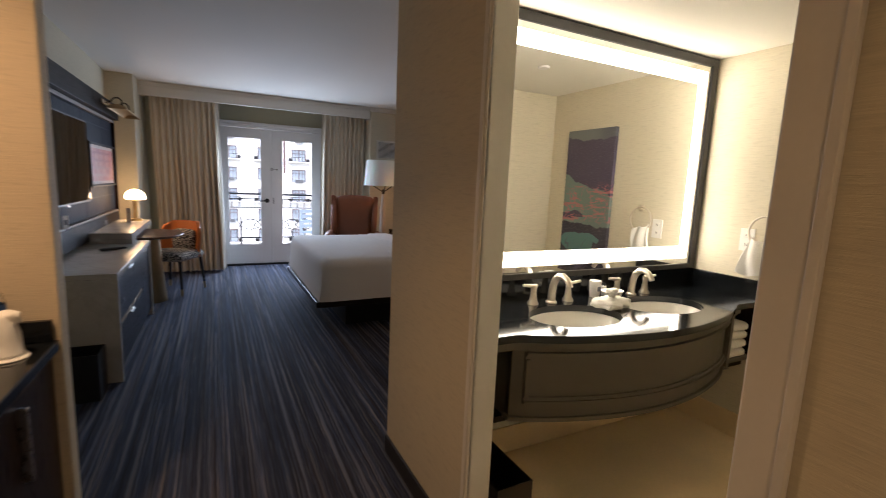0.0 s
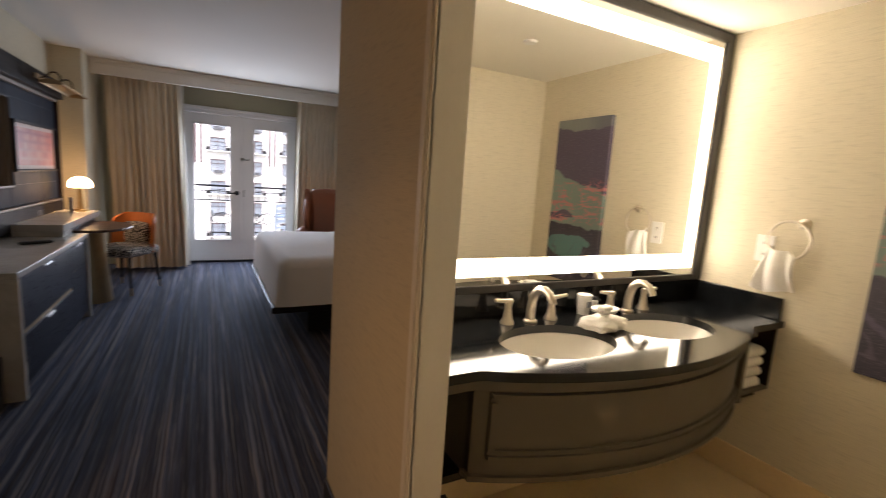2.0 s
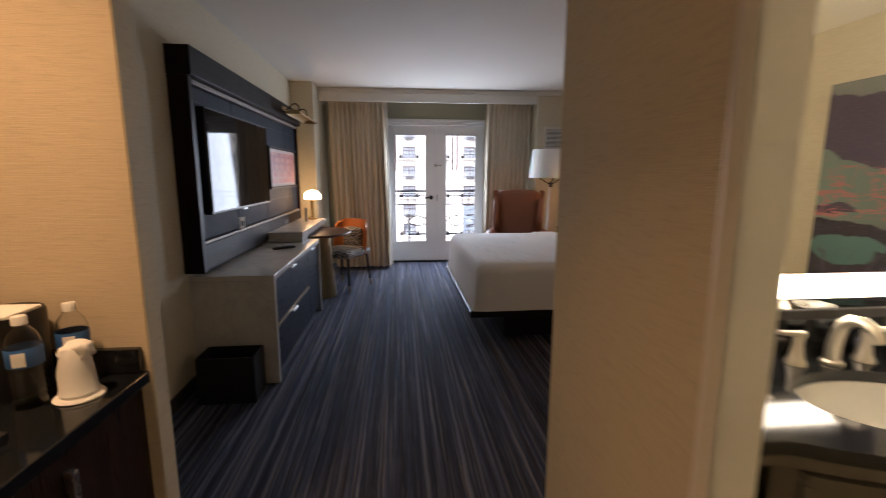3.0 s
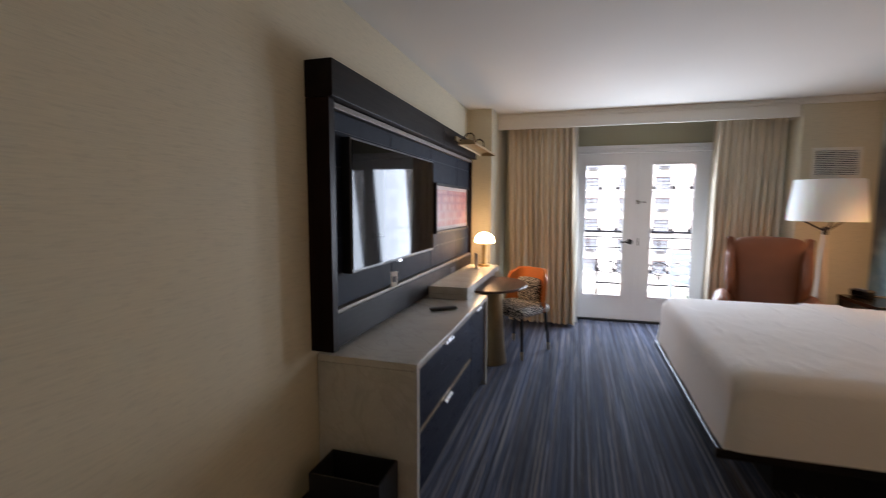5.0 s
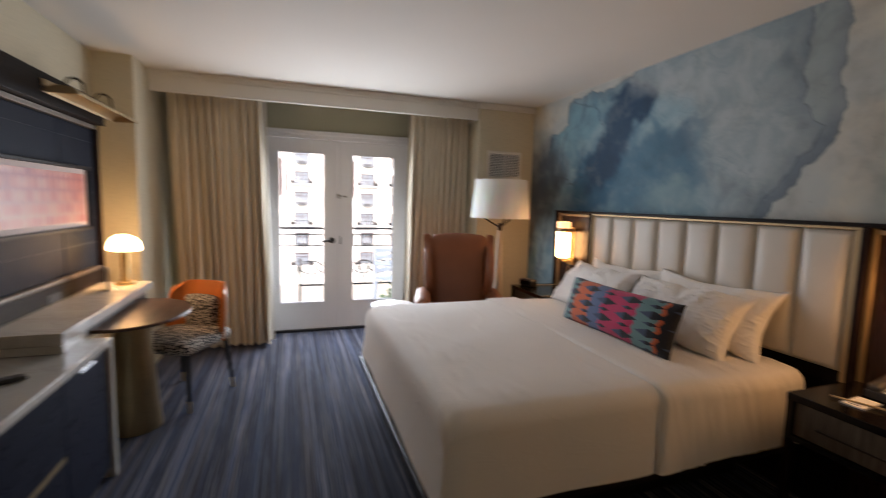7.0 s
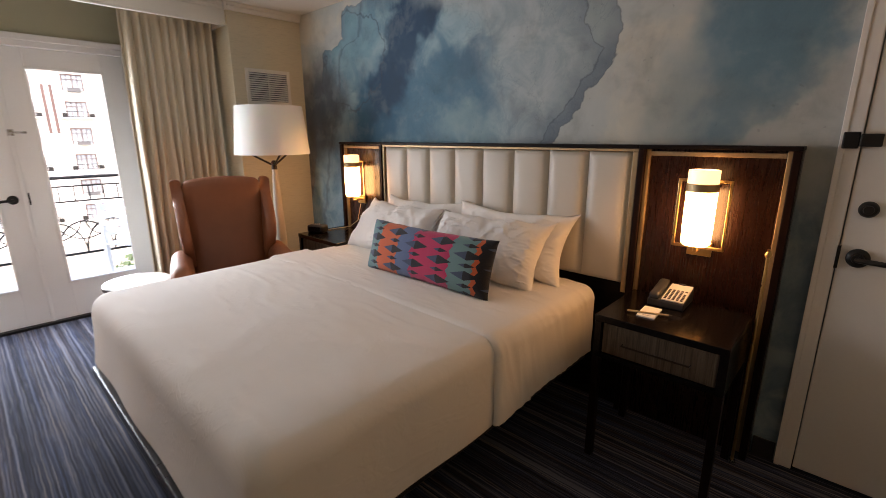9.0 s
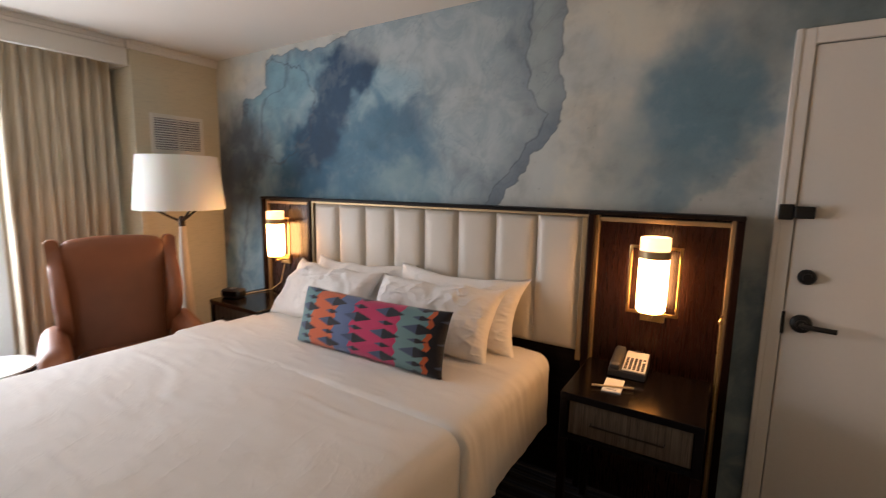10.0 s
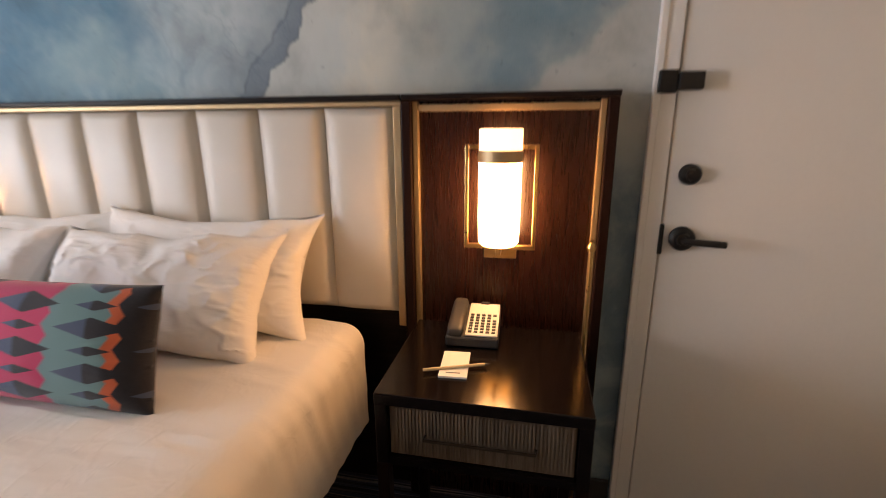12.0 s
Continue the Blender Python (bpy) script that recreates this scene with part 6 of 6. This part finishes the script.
    part("cubby_shelf", boxes((2.772, 2.91, 0.488, BE - 0.003, BN - 0.01, 0.506)), M["vanity"], v)
    part("cubby_side", boxes((BE - 0.019, 2.91, 0.506, BE - 0.003, BN - 0.01, top)), M["espresso_z"], v)


vanity()


def sink(cx, cy):
    s = thing("sink", "white oval undermount sink with chrome drain", "sink", (cx, cy, CT - 0.14), 0, "vanity sinks", True)
    h = 0.14
    part("bowl", lathe(bmesh.new(), [(0.04, 0.0), (0.11, 0.006), (0.163, 0.03), (0.212, 0.08), (0.229, h - 0.032), (0.247, h - 0.032), (0.247, h - 0.041), (0.230, 0.07), (0.168, 0.015), (0.11, -0.006), (0.04, -0.01)],
                       seg=44, ry=SRY / SRX), M["ceramic"], s, "glazed white basin")
    part("drain", lathe(bmesh.new(), [(0, -0.004), (0.03, -0.004), (0.04, 0.003), (0.026, 0.005), (0, 0.001)], seg=20), M["steel"], s)


def faucet(cx, cy):
    f = thing("faucet", "brushed nickel faucet with two lever handles", "faucet", (cx, cy, CT), 0, "vanity faucets", True)
    part("spout", tube(bmesh.new(), [(0, 0, 0), (0, 0, 0.05), (0, -0.005, 0.085), (0, -0.018, 0.118), (0, -0.042, 0.139), (0, -0.070, 0.143), (0, -0.096, 0.133), (0, -0.114, 0.112), (0, -0.120, 0.100)], 0.019, 16, 0.0135), M["nickel"], f)
    part("base_ring", lathe(bmesh.new(), [(0.0, 0), (0.027, 0), (0.027, 0.006), (0.02, 0.012), (0, 0.012)], seg=22), M["nickel"], f)
    for s in (-1, 1):
        h = part("handle", lathe(bmesh.new(), [(0, 0), (0.027, 0), (0.027, 0.006), (0.019, 0.020), (0.013, 0.060), (0.015, 0.084), (0.011, 0.092), (0, 0.094)], (s * 0.108, 0.005, 0), 20), M["nickel"], f)
        part("lever", tube(bmesh.new(), [(s * 0.094, 0.005, 0.087), (s * 0.126, 0.002, 0.090), (s * 0.176, -0.002, 0.097)], 0.0105, 10, 0.007), M["nickel"], h)


for (cx, cy), fx in zip(SINKS, (1.810, 2.362)):
    sink(cx, cy)
    faucet(fx, 3.228)


def vanity_items():
    d = thing("soap_dish", "white soap dish on a folded washcloth", "soap dish", (2.055, 3.083, CT), 12, local=True)
    cl = soft_box(bmesh.new(), -0.095, -0.060, 0, 0.095, 0.060, 0.034, 0.014, 18, 0.006, 0.016, 26)
    part("washcloth", cl, M["towel"], d, "crumpled white washcloth")
    part("pedestal", lathe(bmesh.new(), [(0, 0.034), (0.03, 0.034), (0.014, 0.045), (0.02, 0.058), (0, 0.06)], seg=18), M["ceramic"], d)
    part("dish", lathe(bmesh.new(), [(0, 0.058), (0.04, 0.060), (0.062, 0.070), (0.066, 0.076), (0.058, 0.074), (0, 0.066)], seg=26, ry=0.7), M["ceramic"], d, "white ceramic dish")
    part("soap", soft_box(bmesh.new(), -0.032, -0.02, 0.068, 0.032, 0.02, 0.086, 0.008, 6), M["plate"], d, "wrapped soap bar")
    c = thing("paper_cup", "white wrapped paper cup with printed band", "cup", (2.115, 3.250, CT), local=True)
    part("cup", lathe(bmesh.new(), [(0, 0), (0.024, 0), (0.032, 0.085), (0.030, 0.087), (0.0, 0.08)], seg=22), M["paper"], c)
    part("printed_block", boxes((-0.01, -0.0295, 0.035, 0.012, -0.027, 0.06)), M["stitch"], c, "", 0)
    for i, (x, y, r, h) in enumerate(((1.950, 3.27, 0.014, 0.068), (2.20, 3.27, 0.013, 0.064))):
        b = thing("toiletry_bottle", "small clear toiletry bottle by the splashback", "bottle", (x, y, CT), 0, "toiletries", True)
        part("flask", lathe(bmesh.new(), [(0, 0), (r, 0), (r, h * 0.72), (r * 0.5, h * 0.8), (0, h * 0.8)], seg=14), M["plate" if i else "stitch"], b)
        part("cap", lathe(bmesh.new(), [(0, h * 0.8), (r * 0.7, h * 0.8), (r * 0.7, h), (0, h)], seg=14), M["ink"], b)
    t = thing("folded_towels", "stack of white folded washcloths in the vanity cubby", "towels", (2.87, 3.0, 0.506))
    for i in range(4):
        part("washcloth", soft_box(bmesh.new(), 2.785, 2.915, 0.507 + i * 0.048, 2.94, 3.12, 0.553 + i * 0.048, 0.022, 9, 0.003, 0.004, 14), M["towel"], t)
    b = thing("bathroom_bin", "black square bin under the vanity", "bin", (1.315, 2.93, 0), local=True)
    for a in ((-0.078, -0.155, 0.0, -0.072, 0.155, 0.29), (0.072, -0.155, 0.0, 0.078, 0.155, 0.29), (-0.072, -0.155, 0.0, 0.072, -0.149, 0.29), (-0.072, 0.149, 0.0, 0.072, 0.155, 0.29)):
        part("side", boxes(a, bevel=0.001), M["black"], b)
    part("bottom", boxes((-0.072, -0.149, 0, 0.072, 0.149, 0.01)), M["black"], b)


vanity_items()


def lit_mirror():
    m = thing("vanity_mirror", "large backlit mirror in a charcoal frame", "mirror", (2.18, 3.33, 0.924))
    x0, x1, z0, z1 = 1.262, BE - 0.004, 0.924, 2.144
    y = BN - 0.020
    w, wt_, wb = 0.052, 0.045, 0.030
    part("back_box", boxes((x0 + 0.02, y, z0 + 0.02, x1 - 0.02, BN - 0.001, z1 - 0.02)), M["mirrorframe"], m, "", 0)
    part("mirror_frame", boxes((x0, y - 0.024, z0, x0 + w, y, z1), (x1 - w, y - 0.024, z0, x1, y, z1), (x0 + w, y - 0.024, z0, x1 - w, y, z0 + wb), (x0 + w, y - 0.024, z1 - wt_, x1 - w, y, z1), bevel=0.004), M["mirrorframe"], m)
    a0, a1, c0, c1 = x0 + w, x1 - w, z0 + wb, z1 - wt_
    part("bevel_edge", boxes((a0, y - 0.014, c0, a1, y - 0.012, c1)), M["mirror"], m, "mirrored border", 0)
    e, t = 0.034, 0.073
    for row in ((a0 + e, y - 0.017, c1 - e - t, a1 - e, y - 0.014, c1 - e), (a0 + e, y - 0.017, c0 + e, a1 - e, y - 0.014, c0 + e + t),
                (a0 + e, y - 0.017, c0 + e + t, a0 + e + t, y - 0.014, c1 - e - t), (a1 - e - t, y - 0.017, c0 + e + t, a1 - e, y - 0.014, c1 - e - t)):
        part("light_band", boxes(row), M["led"], m, "glowing frosted light band", 0)
    part("mirror_glass", boxes((a0 + e + t + 0.001, y - 0.018, c0 + e + t + 0.001, a1 - e - t - 0.001, y - 0.014, c1 - e - t - 0.001)), M["mirror"], m, "clear mirror glass", 0)


lit_mirror()


def bath_wall_things():
    p = thing("abstract_canvas", "tall abstract canvas in plum, teal and rose", "painting", (2.975, 2.37, 0.70))
    part("canvas", boxes((BE - 0.030, 2.128, 0.698, BE - 0.001, 2.618, 1.834), bevel=0.003), M["canvas"], p)
    r = thing("towel_ring", "nickel towel ring on the bathroom wall", "towel ring", (BE, 2.888, 1.25))
    bm = lathe(bmesh.new(), [(0, 0), (0.024, 0), (0.024, 0.008), (0.012, 0.016), (0.010, 0.04), (0, 0.042)], (0, 0, 0), 20)
    bmesh.ops.rotate(bm, verts=bm.verts, cent=(0, 0, 0), matrix=Matrix.Rotation(radians(-90), 3, "Y"))
    bmesh.ops.translate(bm, verts=bm.verts, vec=(BE, 2.880, 1.262))
    part("mount", bm, M["nickel"], r)
    cy, cz, rr = 2.912, 1.186, 0.084
    part("ring", tube(bmesh.new(), [(BE - 0.042, cy + rr * math.cos(a), cz + rr * math.sin(a)) for a in [2 * math.pi * i / 36 for i in range(37)]], 0.006, 8, None, False), M["nickel"], r)
    t = thing("hand_towel", "white hand towel hanging through the ring", "towel", (BE - 0.04, 2.95, 0.945))
    bm = bmesh.new()
    rows = []
    for j in range(13):
        w = j / 12
        row = []
        for i in range(15):
            u = -1 + 2 * i / 14
            half = 0.055 + 0.030 * w
            row.append(bm.verts.new((BE - 0.040 - 0.020 * math.sin(math.pi * w) - 0.012 * math.sin(u * 5 + 3 * w), 2.925 + half * u + 0.020 * w, 1.135 - 0.185 * w + 0.014 * u * u * w + 0.022 * u * (1 - w) - 0.01 * math.sin(u * 3))))
        rows.append(row)
    for a, b in zip(rows, rows[1:]):
        for i in range(14):
            bm.faces.new((a[i], a[i + 1], b[i + 1], b[i]))
    bmesh.ops.recalc_face_normals(bm, faces=bm.faces)
    bmesh.ops.solidify(bm, geom=bm.faces[:], thickness=0.014)
    part("cloth", bm, M["towel"], t, "", 70)
    o = thing("wall_outlet", "white electrical outlet plate on the bathroom wall", "outlet", (BE, 3.02, 1.13))
    part("plate", boxes((BE - 0.006, 2.982, 1.072, BE, 3.058, 1.196), bevel=0.002), M["plate"], o)
    for z in (1.108, 1.160):
        part("socket", boxes((BE - 0.0075, 3.008, z - 0.014, BE - 0.0055, 3.032, z + 0.014), bevel=0.001), M["ceramic"], o)
        part("slot", boxes((BE - 0.0082, 3.014, z - 0.006, BE - 0.007, 3.017, z + 0.006), (BE - 0.0082, 3.023, z - 0.006, BE - 0.007, 3.026, z + 0.006)), M["ink"], o, "", 0)
    s = thing("smoke_detector", "small white round cover on the bathroom ceiling", "detector", (2.29, 2.59, 2.14))
    part("cover", lathe(bmesh.new(), [(0, -0.012), (0.035, -0.012), (0.04, 0.0), (0, 0.0)], (2.29, 2.59, 2.148), 22), M["plate"], s)


bath_wall_things()


# ---- wet bar ----
def wet_bar():
    xf, yb, zt = -0.092, 3.348, 0.825
    c = thing("bar_cabinet", "dark wood wet bar cabinet with metal pulls", "cabinet", (-0.4, 2.5, 0))
    part("body", boxes((-0.698, 1.755, 0.08, xf - 0.04, yb - 0.003, zt - 0.035)), M["barwood"], c, "", 0)
    part("plinth", boxes((-0.69, 1.76, 0.0, xf - 0.09, yb - 0.008, 0.08)), M["black"], c)
    for y0, y1, hy in ((2.60, yb - 0.006, 3.047), (1.76, 2.596, 1.95)):
        d = part("door", boxes((xf - 0.039, y0, 0.09, xf - 0.020, y1, zt - 0.04), bevel=0.002), M["barwood"], c)
        part("handle", boxes((xf - 0.020, hy - 0.009, 0.53, xf + 0.002, hy + 0.009, 0.74), bevel=0.003), M["steel"], d, "satin steel bar pull")
    t = thing("bar_worktop", "polished black granite worktop of the wet bar", "worktop", (-0.39, 2.5, zt - 0.034))
    part("slab", boxes((-0.698, 1.755, zt - 0.034, xf, yb, zt), bevel=0.003), M["granite"], t)
    part("upstand", boxes((-0.696, yb - 0.022, zt + 0.001, xf - 0.012, yb, zt + 0.068), bevel=0.003), M["granite"], t)
    part("upstand", boxes((-0.698, 1.757, zt + 0.001, -0.676, yb - 0.023, zt + 0.068), bevel=0.003), M["granite"], t)

    def bottle(x, y):
        b = thing("water_bottle", "clear plastic water bottle with blue label", "bottle", (x, y, zt), 20, "water bottles", True)
        k = 1.02
        prof = [(0, 0), (0.030, 0), (0.033, 0.008)]
        for i in range(5):
            prof += [(0.0305, 0.022 + i * 0.015), (0.033, 0.029 + i * 0.015)]
        prof += [(0.033, 0.14), (0.0315, 0.15), (0.026, 0.168), (0.014, 0.183), (0.012, 0.19)]
        prof += [(max(r - 0.0012, 0), max(z, 0.0015)) for r, z in reversed(prof)]
        body = part("body", lathe(bmesh.new(), [(r * k, z * k) for r, z in prof], seg=26), M["bottle"], b)
        part("label", lathe(bmesh.new(), [(0.0334 * k, 0.096 * k), (0.0338 * k, 0.097 * k), (0.0338 * k, 0.137 * k), (0.0334 * k, 0.138 * k)], seg=26), M["blue"], body, "blue printed label")
        part("printed_block", boxes((-0.012, -0.0362, 0.103, 0.012, -0.0340, 0.134)), M["plate"], body, "", 0)
        part("cap", lathe(bmesh.new(), [(0, 0.188 * k), (0.0145 * k, 0.188 * k), (0.0145 * k, 0.205 * k), (0.013 * k, 0.207 * k), (0, 0.207 * k)], seg=20), M["plate"], body, "white screw cap")

    bottle(-0.262, 3.182)
    bottle(-0.226, 3.284)
    g = thing("wrapped_cup", "upturned cup in white paper on a round coaster", "cup", (-0.178, 3.212, zt), local=True)
    part("coaster", lathe(bmesh.new(), [(0, 0), (0.050, 0), (0.052, 0.003), (0.047, 0.008), (0, 0.006)], seg=28), M["paper"], g)
    bm = lathe(bmesh.new(), [(0, 0.008), (0.038, 0.009), (0.041, 0.016), (0.038, 0.023), (0.035, 0.07), (0.030, 0.112), (0.025, 0.124), (0, 0.126)], seg=26)
    for v in bm.verts:
        if v.co.z > 0.03:
            v.co.x += 0.003 * math.sin(v.co.z * 200 + v.co.y * 120)
    part("cup", bm, M["plate"], g)
    wr = soft_box(bmesh.new(), -0.022, -0.024, 0.096, 0.036, 0.024, 0.134, 0.012, 16, 0.0, 0.009, 34)
    part("paper_wrap", wr, M["paper"], g, "crumpled paper wrap")
    i = thing("ice_bucket", "black round ice bucket with a white napkin", "ice bucket", (-0.355, 3.255, zt), local=True)
    part("bucket", lathe(bmesh.new(), [(0, 0), (0.072, 0), (0.076, 0.01), (0.080, 0.195), (0.078, 0.202), (0, 0.202)], seg=32), M["black"], i)
    part("napkin", soft_box(bmesh.new(), -0.03, -0.085, 0.203, 0.075, 0.02, 0.214, 0.005, 10, 0, 0.005, 18), M["paper"], i, "folded white napkin")
    y = thing("serving_tray", "black serving tray on the wet bar", "tray", (-0.34, 2.85, zt), 0, local=True)
    part("tray_base", boxes((-0.17, -0.18, 0, 0.15, 0.18, 0.006), (-0.17, -0.18, 0.006, 0.15, -0.170, 0.02), (-0.17, 0.170, 0.006, 0.15, 0.18, 0.02), (-0.17, -0.17, 0.006, -0.16, 0.17, 0.02), (0.14, -0.17, 0.006, 0.15, 0.17, 0.02), bevel=0.001),
         M["black"], y)
    part("napkin", boxes((0.02, 0.02, 0.006, 0.12, 0.12, 0.012), bevel=0.002), M["paper"], y, "white paper napkin")
    for lx, ly, watts in ((-0.34, 2.75, 1.9), (0.52, 1.05, 0.8)):
        d = thing("downlight", "recessed warm downlight in the hall ceiling", "lamp", (lx, ly, 2.36), 0, "hall downlights")
        part("trim_ring", lathe(bmesh.new(), [(0.045, 0.0), (0.06, -0.006), (0.065, 0.0)], (lx, ly, 2.36), 26), M["plate"], d)
        part("lens", lathe(bmesh.new(), [(0, -0.002), (0.045, -0.002), (0.045, 0.0), (0, 0.0)], (lx, ly, 2.36), 26), M["downlight"], d, "glowing lens")
        lamp("downlight_bulb", "AREA", look((lx, ly, 2.355), (lx, ly, 0)), watts, (1.0, 0.62, 0.32), 0.09, None, 115)


wet_bar()
